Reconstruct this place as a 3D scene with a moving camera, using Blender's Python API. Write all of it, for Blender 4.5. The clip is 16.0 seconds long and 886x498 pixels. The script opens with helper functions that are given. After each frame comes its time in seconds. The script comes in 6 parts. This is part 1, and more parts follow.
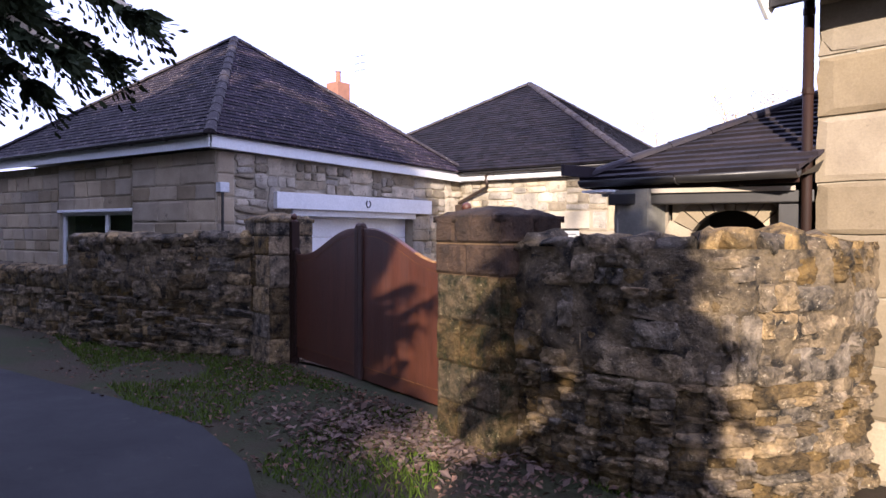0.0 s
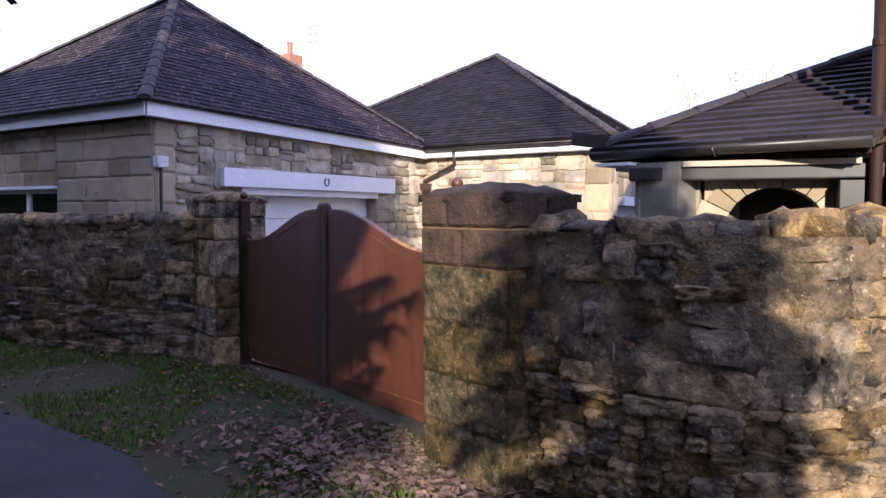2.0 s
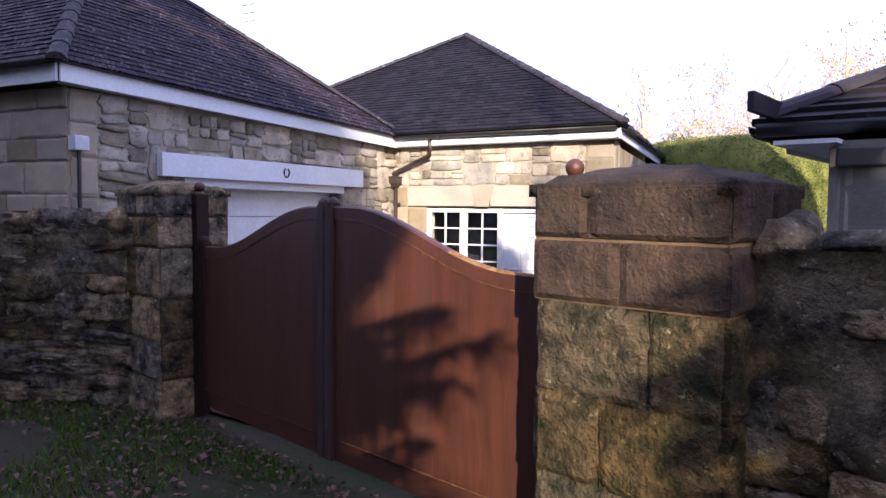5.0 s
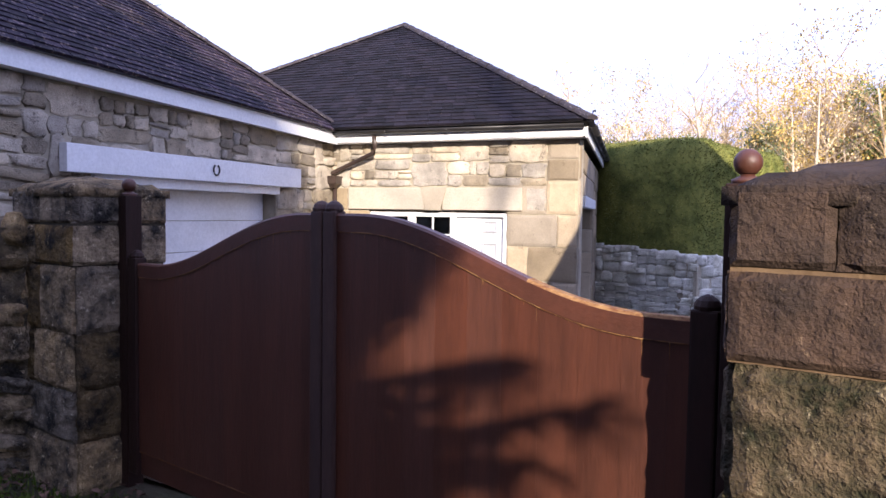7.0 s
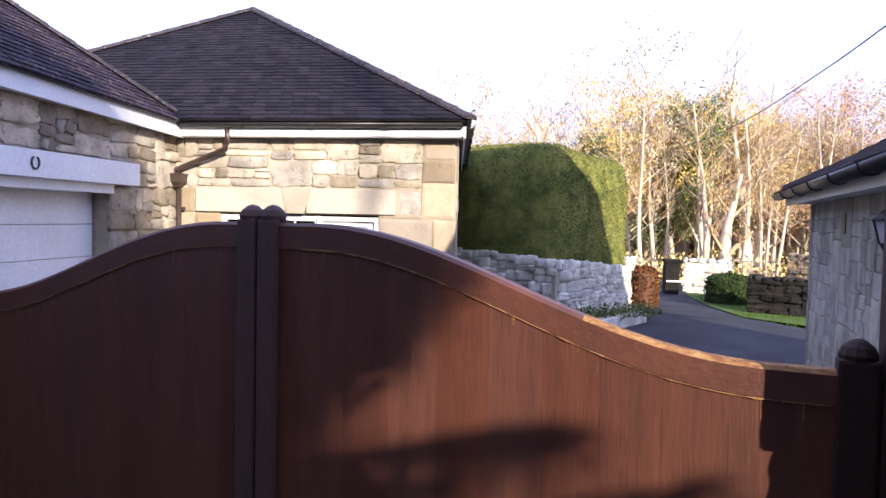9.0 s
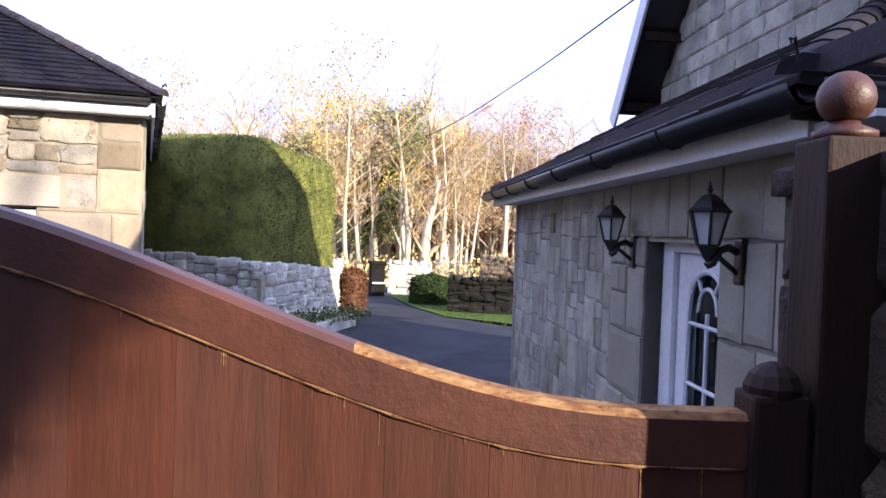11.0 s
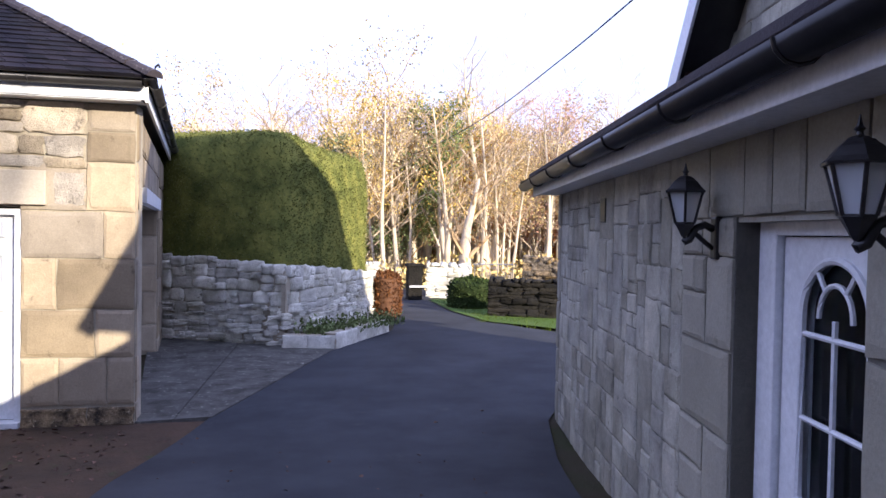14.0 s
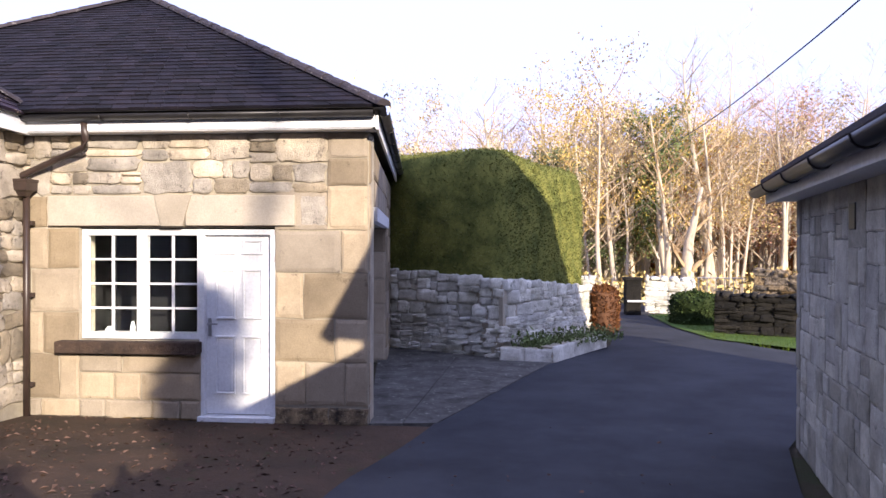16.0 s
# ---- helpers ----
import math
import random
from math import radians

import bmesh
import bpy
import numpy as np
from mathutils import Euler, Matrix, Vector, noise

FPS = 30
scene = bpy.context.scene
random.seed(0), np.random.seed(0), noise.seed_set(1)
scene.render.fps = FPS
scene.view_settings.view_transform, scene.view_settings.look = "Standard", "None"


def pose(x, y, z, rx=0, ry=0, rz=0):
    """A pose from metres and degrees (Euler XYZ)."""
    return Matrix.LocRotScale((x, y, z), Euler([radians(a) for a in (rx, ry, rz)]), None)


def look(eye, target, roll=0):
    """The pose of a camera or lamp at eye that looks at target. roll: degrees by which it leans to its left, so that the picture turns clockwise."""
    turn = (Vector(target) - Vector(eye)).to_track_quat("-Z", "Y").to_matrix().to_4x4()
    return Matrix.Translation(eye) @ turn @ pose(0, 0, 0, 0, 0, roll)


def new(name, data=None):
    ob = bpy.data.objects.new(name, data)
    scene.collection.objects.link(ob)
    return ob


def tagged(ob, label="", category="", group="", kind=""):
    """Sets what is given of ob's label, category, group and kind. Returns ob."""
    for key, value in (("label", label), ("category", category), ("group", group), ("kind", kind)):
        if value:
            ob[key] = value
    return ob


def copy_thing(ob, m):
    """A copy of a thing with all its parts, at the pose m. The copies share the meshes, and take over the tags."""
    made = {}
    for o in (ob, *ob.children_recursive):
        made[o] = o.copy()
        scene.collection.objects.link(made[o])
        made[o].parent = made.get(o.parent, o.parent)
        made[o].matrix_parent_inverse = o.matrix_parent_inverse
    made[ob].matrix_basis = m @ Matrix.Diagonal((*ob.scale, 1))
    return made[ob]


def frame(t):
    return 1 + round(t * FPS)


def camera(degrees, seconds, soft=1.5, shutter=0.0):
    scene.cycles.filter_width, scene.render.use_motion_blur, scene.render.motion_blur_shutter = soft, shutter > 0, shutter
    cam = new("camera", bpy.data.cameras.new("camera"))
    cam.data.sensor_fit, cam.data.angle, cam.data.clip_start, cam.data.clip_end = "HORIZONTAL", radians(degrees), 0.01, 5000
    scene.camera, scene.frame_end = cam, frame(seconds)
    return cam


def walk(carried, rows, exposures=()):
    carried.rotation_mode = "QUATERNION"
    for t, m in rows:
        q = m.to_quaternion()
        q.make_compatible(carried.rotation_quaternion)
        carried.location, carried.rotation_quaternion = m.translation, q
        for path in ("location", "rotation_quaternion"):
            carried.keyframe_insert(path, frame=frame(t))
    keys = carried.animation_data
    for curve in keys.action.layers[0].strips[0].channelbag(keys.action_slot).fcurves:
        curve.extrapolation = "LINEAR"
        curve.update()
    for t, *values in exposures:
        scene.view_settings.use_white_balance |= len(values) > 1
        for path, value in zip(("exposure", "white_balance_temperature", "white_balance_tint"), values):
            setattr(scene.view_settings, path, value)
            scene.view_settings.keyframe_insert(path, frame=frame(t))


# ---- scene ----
cam = camera(64.3, 16.0)
PATH = [
    (0, (4.426, -0.286, 2.049), (3.168, 1.269, 2.007), 0.3),
    (0.5, (4.307, -0.158, 2.031), (3.077, 1.419, 1.975), 0.4),
    (1, (4.106, 0.089, 2.036), (2.887, 1.673, 1.965), 0.2),
    (1.5, (3.886, 0.254, 2.031), (2.706, 1.867, 1.94), 0.4),
    (2, (3.598, 0.389, 2.06), (2.448, 2.022, 1.963), 0.3),
    (2.5, (3.317, 0.532, 2.054), (2.2, 2.188, 1.952), 0.4),
    (3, (3.108, 0.62, 2.063), (1.999, 2.281, 1.957), 0.3),
    (5.5, (1.639, 1.627, 2.087), (0.706, 3.393, 1.982), 0.6),
    (6, (1.382, 1.787, 2.102), (0.495, 3.577, 1.999), 0.6),
    (6.5, (1.086, 1.887, 2.119), (0.274, 3.712, 2.019), 0.7),
    (7, (0.866, 2.078, 2.108), (0.126, 3.934, 2.009), 0.8),
    (7.5, (0.652, 2.245, 2.113), (-0.053, 4.114, 2.016), 0.9),
    (8, (0.419, 2.341, 2.12), (-0.211, 4.237, 2.026), 0.9),
    (8.5, (0.243, 2.497, 2.116), (-0.221, 4.441, 2.026), 1.1),
    (9, (0.108, 2.656, 2.126), (-0.168, 4.635, 2.042), 1.2),
    (9.5, (-0.029, 2.796, 2.126), (-0.066, 4.794, 2.049), 1.4),
    (10, (-0.079, 3.011, 2.103), (0.148, 4.997, 2.034), 1.8),
    (12.5, (0.353, 4.09, 2.007), (1.018, 5.976, 1.97), 1.6),
    (13, (0.37, 4.236, 1.992), (1.042, 6.12, 1.956), 1.6),
    (13.5, (0.436, 4.378, 1.976), (1.091, 6.267, 1.939), 1.4),
    (14, (0.459, 4.438, 1.964), (0.884, 6.392, 1.92), 1.0),
    (14.5, (0.473, 4.505, 1.959), (0.642, 6.497, 1.914), 0.6),
    (15, (0.423, 4.374, 1.961), (0.393, 6.374, 1.921), 0.3),
    (15.5, (0.414, 4.359, 1.958), (0.279, 6.354, 1.934), 0.1),
    (16, (0.433, 4.408, 1.954), (0.258, 6.4, 1.945), 0.1),
]
walk(cam, [(t, look(eye, target, roll)) for t, eye, target, roll in PATH],
     exposures=[(0.0, 1.32, 5950, 16), (3.0, 1.28, 5800, 14), (7.0, 1.22, 5800, 14), (10.0, 1.38, 5750, 12), (12.8, 1.30, 5680, 10), (14.2, 1.24, 5780, 11), (16.0, 1.08, 5880, 14)])

# ---- world and sun ----
SUN_EL, SUN_X, SUN_Y = 18.0, 0.545, -0.838
world = bpy.data.worlds.new("world")
scene.world = world
world.use_nodes = True
sky = world.node_tree.nodes.new("ShaderNodeTexSky")
sky.sky_type, sky.sun_disc = "NISHITA", False
sky.sun_elevation, sky.sun_rotation = radians(SUN_EL), math.atan2(SUN_X, SUN_Y)
sky.dust_density, sky.air_density = 3.0, 1.0
haze = world.node_tree.nodes.new("ShaderNodeMix")
haze.data_type = "RGBA"
haze.inputs["Factor"].default_value = 0.85
haze.inputs["B"].default_value = (10.2, 10.8, 16.8, 1)
world.node_tree.links.new(sky.outputs[0], haze.inputs["A"])
world.node_tree.links.new(haze.outputs["Result"], world.node_tree.nodes["Background"].inputs[0])
world.node_tree.nodes["Background"].inputs[1].default_value = 0.055
sun = new("sun", bpy.data.lights.new("sun", "SUN"))
sun.data.energy, sun.data.angle, sun.data.color = 4.6, radians(0.5), (1.0, 0.83, 0.62)
cel = math.cos(radians(SUN_EL))
sun.matrix_world = look((0, 0, 30), (-SUN_X * cel, -SUN_Y * cel, 30 - math.sin(radians(SUN_EL))))

# ---- materials ----
def material(name, a, b, rough=0.85, scale=3.0, fine=40.0, bump=0.3, metal=0.0, third=None, vary=0.0, spots=0.55, stretch=(1, 1, 1), dist=0.01, fleck=0.0):
    """Two colours mixed by a coarse noise, darkened by a fine grain, with spots of a third colour and a change from piece to piece."""
    m = bpy.data.materials.new(name)
    m.use_nodes = True
    n, l = m.node_tree.nodes, m.node_tree.links
    bsdf = n["Principled BSDF"]
    co = n.new("ShaderNodeTexCoord")
    mp = n.new("ShaderNodeMapping")
    mp.inputs["Scale"].default_value = stretch
    geo = n.new("ShaderNodeNewGeometry")
    l.new(geo.outputs["Position"], mp.inputs["Vector"])
    info = n.new("ShaderNodeObjectInfo")
    n1 = n.new("ShaderNodeTexNoise")
    n1.inputs["Scale"].default_value, n1.inputs["Detail"].default_value, n1.inputs["Roughness"].default_value = scale, 6, 0.65
    l.new(mp.outputs[0], n1.inputs["Vector"])
    n2 = n.new("ShaderNodeTexNoise")
    n2.inputs["Scale"].default_value, n2.inputs["Detail"].default_value, n2.inputs["Roughness"].default_value = fine, 5, 0.7
    l.new(mp.outputs[0], n2.inputs["Vector"])
    r1 = n.new("ShaderNodeMapRange")
    r1.inputs["From Min"].default_value, r1.inputs["From Max"].default_value = 0.35, 0.65
    l.new(n1.outputs["Fac"], r1.inputs["Value"])
    mix = n.new("ShaderNodeMix")
    mix.data_type = "RGBA"
    mix.inputs["A"].default_value, mix.inputs["B"].default_value = (*a, 1), (*b, 1)
    l.new(r1.outputs[0], mix.inputs["Factor"])
    col = mix.outputs["Result"]
    if third:
        n3 = n.new("ShaderNodeTexNoise")
        n3.inputs["Scale"].default_value, n3.inputs["Detail"].default_value, n3.inputs["Roughness"].default_value = fleck or scale * 2.7, 8, 0.75
        off = n.new("ShaderNodeVectorMath")
        off.inputs[1].default_value = (7.3, 3.1, 5.7)
        l.new(mp.outputs[0], off.inputs[0])
        l.new(off.outputs[0], n3.inputs["Vector"])
        r3 = n.new("ShaderNodeMapRange")
        r3.inputs["From Min"].default_value, r3.inputs["From Max"].default_value = spots, spots + 0.1
        l.new(n3.outputs["Fac"], r3.inputs["Value"])
        mx = n.new("ShaderNodeMix")
        mx.data_type = "RGBA"
        l.new(r3.outputs[0], mx.inputs["Factor"])
        l.new(col, mx.inputs["A"])
        mx.inputs["B"].default_value = (*third, 1)
        col = mx.outputs["Result"]
    hsv = n.new("ShaderNodeHueSaturation")
    l.new(col, hsv.inputs["Color"])
    val = n.new("ShaderNodeMapRange")
    val.inputs["To Min"].default_value, val.inputs["To Max"].default_value = 0.72, 1.28
    l.new(n2.outputs["Fac"], val.inputs["Value"])
    if vary:
        rv = n.new("ShaderNodeMapRange")
        rv.inputs["To Min"].default_value, rv.inputs["To Max"].default_value = 1 - vary, 1 + vary
        add = n.new("ShaderNodeMath")
        add.operation = "ADD"
        l.new(info.outputs["Random"], add.inputs[0])
        l.new(geo.outputs["Random Per Island"], add.inputs[1])
        fr = n.new("ShaderNodeMath")
        fr.operation = "FRACT"
        l.new(add.outputs[0], fr.inputs[0])
        l.new(fr.outputs[0], rv.inputs["Value"])
        mul = n.new("ShaderNodeMath")
        mul.operation = "MULTIPLY"
        l.new(rv.outputs[0], mul.inputs[0])
        l.new(val.outputs[0], mul.inputs[1])
        l.new(mul.outputs[0], hsv.inputs["Value"])
        rs = n.new("ShaderNodeMapRange")
        rs.inputs["To Min"].default_value, rs.inputs["To Max"].default_value = 1 - vary * 0.8, 1 + vary * 0.6
        l.new(info.outputs["Random"], rs.inputs["Value"])
        l.new(rs.outputs[0], hsv.inputs["Saturation"])
    else:
        l.new(val.outputs[0], hsv.inputs["Value"])
    l.new(hsv.outputs[0], bsdf.inputs["Base Color"])
    bsdf.inputs["Roughness"].default_value, bsdf.inputs["Metallic"].default_value = rough, metal
    if rough > 0.55:
        bsdf.inputs["Specular IOR Level"].default_value = 0.22
    if bump:
        bp = n.new("ShaderNodeBump")
        bp.inputs["Strength"].default_value, bp.inputs["Distance"].default_value = bump, dist
        if bump >= 0.8:
            sm = n.new("ShaderNodeMath")
            sm.operation = "MULTIPLY_ADD"
            sm.inputs[1].default_value = 2.2
            l.new(n1.outputs["Fac"], sm.inputs[0])
            l.new(n2.outputs["Fac"], sm.inputs[2])
            l.new(sm.outputs[0], bp.inputs["Height"])
        else:
            l.new(n2.outputs["Fac"], bp.inputs["Height"])
        l.new(bp.outputs[0], bsdf.inputs["Normal"])
    return m


M = {
    "ashlar": material("dressed sandstone", (0.37, 0.305, 0.215), (0.265, 0.215, 0.15), 0.9, 1.6, 60, 0.4, third=(0.145, 0.115, 0.082), vary=0.28, spots=0.60, fleck=5.0),
    "rubble": material("rubble sandstone", (0.49, 0.425, 0.33), (0.27, 0.233, 0.18), 0.92, 3.5, 45, 0.7, third=(0.12, 0.10, 0.08), vary=0.42, spots=0.565, dist=0.025),
    "garden": material("weathered wall stone", (0.38, 0.275, 0.155), (0.034, 0.030, 0.025), 0.95, 7.0, 30, 1.0, third=(0.66, 0.53, 0.33), vary=0.5, spots=0.58, dist=0.05, fleck=26.0),
    "mossy": material("mossy wall stone", (0.030, 0.032, 0.012), (0.20, 0.135, 0.068), 0.95, 9.0, 26, 1.0, third=(0.40, 0.32, 0.17), vary=0.25, spots=0.585, dist=0.07, fleck=20.0),
    "cap": material("brown cap stone", (0.080, 0.050, 0.034), (0.040, 0.028, 0.022), 0.93, 6.0, 36, 0.9, third=(0.20, 0.14, 0.09), vary=0.2, spots=0.61, dist=0.03, fleck=24.0),
    # same sandstone, greyed so the shade on the drive side sits in the colour
    "shadestone": material("rubble sandstone in shade grey", (0.43, 0.41, 0.34), (0.25, 0.24, 0.20), 0.92, 3.5, 45, 0.6, third=(0.14, 0.135, 0.11), vary=0.26, spots=0.60, dist=0.018, fleck=12.0),
    "shadeashlar": material("dressed sandstone in shade grey", (0.34, 0.32, 0.26), (0.26, 0.245, 0.20), 0.9, 1.4, 60, 0.4, third=(0.185, 0.175, 0.14), vary=0.12, spots=0.61),
    "crust": material("lichened mortar crust", (0.29, 0.22, 0.135), (0.032, 0.028, 0.024), 0.96, 6.0, 34, 1.0, third=(0.66, 0.55, 0.38), spots=0.595, dist=0.05, fleck=30.0),
    "stile": material("dull stained stile", (0.070, 0.040, 0.032), (0.050, 0.030, 0.026), 0.6, 4, 20, 0.3, third=(0.13, 0.09, 0.07), spots=0.66, stretch=(4, 4, 0.8)),
    "wornwood": material("bare worn wood", (0.34, 0.20, 0.08), (0.15, 0.060, 0.025), 0.8, 22, 50, 0.4, third=(0.09, 0.030, 0.012), spots=0.54, stretch=(1, 1, 3)),
    # shade on the drystone wall is put into this low colour; gatepost shares it
    "darkstone": material("stone darkened for shade", (0.026, 0.023, 0.018), (0.014, 0.013, 0.011), 0.95, 4.0, 30, 1.0, third=(0.06, 0.055, 0.04), vary=0.4, spots=0.66, dist=0.03, fleck=20.0),
    "sandmortar": material("sandy mortar", (0.20, 0.135, 0.08), (0.13, 0.085, 0.05), 0.95, 5, 50, 0.6),
    # duller mortar to go with the shade-toned stone
    "greymortar": material("grey mortar", (0.22, 0.21, 0.18), (0.15, 0.145, 0.125), 0.95, 4, 60, 0.5),
    "lintel": material("pale dressed stone", (0.42, 0.37, 0.295), (0.34, 0.30, 0.235), 0.9, 1.6, 60, 0.3, third=(0.26, 0.225, 0.175), vary=0.12, spots=0.62),
    "mortar": material("lime mortar", (0.42, 0.375, 0.29), (0.30, 0.265, 0.20), 0.95, 4, 60, 0.5),
    "darkmortar": material("earthy joint", (0.030, 0.025, 0.018), (0.085, 0.068, 0.045), 0.97, 6, 50, 0.6),
    "pale": material("limewashed wall stone", (0.80, 0.78, 0.70), (0.42, 0.40, 0.32), 0.93, 2.2, 34, 0.8, third=(0.10, 0.10, 0.06), vary=0.25, spots=0.60, dist=0.03, fleck=9.0),
    "tile": material("roof tile", (0.0125, 0.009, 0.0155), (0.006, 0.0052, 0.0115), 0.88, 3.0, 50, 0.4, third=(0.16, 0.12, 0.11), vary=0.5, spots=0.62, fleck=22.0),
    "tileold": material("lichened old roof tile", (0.029, 0.021, 0.030), (0.013, 0.0105, 0.018), 0.85, 3.0, 50, 0.5, third=(0.34, 0.27, 0.23), vary=0.5, spots=0.565, fleck=20.0),
    "tile2": material("dark roof tile", (0.034, 0.027, 0.032), (0.020, 0.018, 0.024), 0.7, 2.0, 50, 0.4, third=(0.09, 0.07, 0.06), vary=0.3, spots=0.62),
    "lead": material("ridge tile", (0.060, 0.050, 0.055), (0.035, 0.030, 0.036), 0.85, 5, 50, 0.4, third=(0.26, 0.24, 0.22), spots=0.57, fleck=16.0),
    "white": material("white paint", (0.75, 0.76, 0.78), (0.68, 0.69, 0.71), 0.45, 2, 30, 0.05),
    "greyfascia": material("weathered white paint", (0.66, 0.67, 0.69), (0.46, 0.47, 0.49), 0.6, 5, 30, 0.1, third=(0.22, 0.22, 0.22), spots=0.66),
    "black": material("black plastic", (0.018, 0.017, 0.018), (0.028, 0.026, 0.026), 0.4, 6, 60, 0.05),
    "brownpipe": material("dark brown pipe paint", (0.05, 0.032, 0.026), (0.035, 0.024, 0.02), 0.4, 6, 60, 0.05),
    "gate": material("stained gate boards", (0.088, 0.030, 0.017), (0.062, 0.022, 0.013), 0.45, 2.5, 14, 0.25, third=(0.22, 0.10, 0.06), vary=0.07, spots=0.66, stretch=(6, 6, 0.7)),
    "gaterail": material("stained rail", (0.088, 0.030, 0.017), (0.062, 0.022, 0.013), 0.5, 5, 30, 0.3, third=(0.21, 0.095, 0.05), spots=0.66),
    "post": material("dark stained post", (0.030, 0.013, 0.009), (0.020, 0.010, 0.007), 0.65, 4, 20, 0.3, third=(0.07, 0.04, 0.025), spots=0.68, stretch=(4, 4, 0.8)),
    "asphalt": material("drive asphalt", (0.042, 0.045, 0.053), (0.023, 0.025, 0.031), 0.9, 0.9, 120, 0.5, third=(0.060, 0.060, 0.060), spots=0.63, dist=0.004, fleck=3.0),
    "lane": material("lane asphalt", (0.034, 0.034, 0.037), (0.021, 0.021, 0.024), 0.9, 1.3, 120, 0.7, third=(0.075, 0.068, 0.058), spots=0.60, dist=0.006, fleck=9.0),
    "concrete": material("stained concrete", (0.12, 0.115, 0.105), (0.050, 0.047, 0.042), 0.92, 3.2, 40, 0.8, third=(0.34, 0.33, 0.29), spots=0.575, fleck=14.0, dist=0.015),
    "earth": material("leafy earth", (0.085, 0.055, 0.036), (0.05, 0.036, 0.024), 0.97, 1.5, 30, 0.9, third=(0.045, 0.06, 0.02), spots=0.60, dist=0.03),
    "verge": material("mossy verge", (0.035, 0.044, 0.016), (0.055, 0.040, 0.027), 0.97, 1.1, 30, 1.0, third=(0.045, 0.035, 0.025), spots=0.58, dist=0.03),
    "lawn": material("lawn", (0.065, 0.12, 0.022), (0.09, 0.13, 0.03), 0.95, 2, 60, 0.8, dist=0.02),
    "hedge": material("yew hedge", (0.070, 0.090, 0.004), (0.20, 0.20, 0.005), 0.9, 2.0, 30, 0.6, vary=0.4),
    "beech": material("brown beech leaves", (0.15, 0.070, 0.032), (0.10, 0.048, 0.026), 0.85, 4, 30, 0.4, vary=0.4),
    "bush": material("box bush", (0.030, 0.05, 0.014), (0.05, 0.07, 0.02), 0.85, 4, 30, 0.4, vary=0.4),
    "bark": material("bark", (0.64, 0.55, 0.42), (0.42, 0.35, 0.25), 0.92, 3, 30, 0.7, third=(0.16, 0.14, 0.10), spots=0.62, stretch=(1, 1, 0.4), dist=0.02),
    "twig": material("twigs", (0.60, 0.45, 0.28), (0.34, 0.25, 0.15), 0.9, 3, 30, 0.2, vary=0.5),
    "dryleaf": material("autumn leaves", (0.70, 0.55, 0.24), (0.56, 0.42, 0.17), 0.85, 0.6, 30, 0.0, vary=0.45),
    "rust": material("copper leaves", (0.46, 0.20, 0.075), (0.34, 0.14, 0.055), 0.85, 0.6, 30, 0.0, vary=0.4),
    "green": material("evergreen leaves", (0.10, 0.15, 0.035), (0.17, 0.20, 0.05), 0.75, 0.6, 30, 0.0, vary=0.45),
    "conifer": material("conifer needles", (0.020, 0.034, 0.012), (0.035, 0.05, 0.016), 0.8, 2, 30, 0.0, vary=0.4),
    "litter": material("fallen leaves", (0.15, 0.078, 0.048), (0.08, 0.046, 0.031), 0.85, 5, 30, 0.0, vary=0.5),
    "grass": material("grass blades", (0.055, 0.095, 0.016), (0.075, 0.095, 0.022), 0.85, 5, 30, 0.0, vary=0.4),
    # indoor darkness put into the colour of the panels behind the glass
    "room_shade": material("near-black for unlit rooms", (0.03, 0.028, 0.026), (0.02, 0.02, 0.02), 0.9, 2, 20, 0.0),
    "cable": material("cable rubber", (0.05, 0.05, 0.055), (0.04, 0.04, 0.04), 0.6, 2, 20, 0.0),
    "brickred": material("chimney brick", (0.33, 0.16, 0.11), (0.25, 0.13, 0.09), 0.9, 3, 40, 0.4),
    "steel": material("galvanised metal", (0.35, 0.35, 0.36), (0.28, 0.28, 0.29), 0.4, 6, 50, 0.1, metal=0.8),
}


def glass(name, tint=(0.9, 0.95, 0.95)):
    m = bpy.data.materials.new(name)
    m.use_nodes = True
    b = m.node_tree.nodes["Principled BSDF"]
    b.inputs["Base Color"].default_value = (*tint, 1)
    b.inputs["Roughness"].default_value = 0.03
    b.inputs["Transmission Weight"].default_value = 1.0
    b.inputs["IOR"].default_value = 1.3
    return m


for key in ("hedge", "conifer", "green", "beech", "bush", "grass"):
    M[key].node_tree.nodes["Principled BSDF"].inputs["Specular IOR Level"].default_value = 0.04
M["glass"] = glass("window glass")
M["frosted"] = glass("frosted lantern glass", (0.85, 0.88, 0.9))
M["frosted"].node_tree.nodes["Principled BSDF"].inputs["Roughness"].default_value = 0.45
M["frosted"].node_tree.nodes["Principled BSDF"].inputs["Transmission Weight"].default_value = 0.55

# ---- mesh helpers ----
def mesh_of(name, bm, mat, smooth=False):
    me = bpy.data.meshes.new(name)
    bm.to_mesh(me)
    bm.free()
    me.materials.append(M[mat])
    if smooth:
        me.polygons.foreach_set("use_smooth", [True] * len(me.polygons))
    return me


def part(name, bm, mat, parent=None, label="", smooth=False):
    ob = new(name, mesh_of(name, bm, mat, smooth))
    ob.parent = parent
    if label:
        ob["label"] = label
    return ob


def flat_mesh(name, verts, faces, mat, parent=None, smooth=False):
    me = bpy.data.meshes.new(name)
    me.from_pydata(verts, [], faces)
    me.materials.append(M[mat])
    if smooth:
        me.polygons.foreach_set("use_smooth", [True] * len(me.polygons))
    ob = new(name, me)
    ob.parent = parent
    return ob


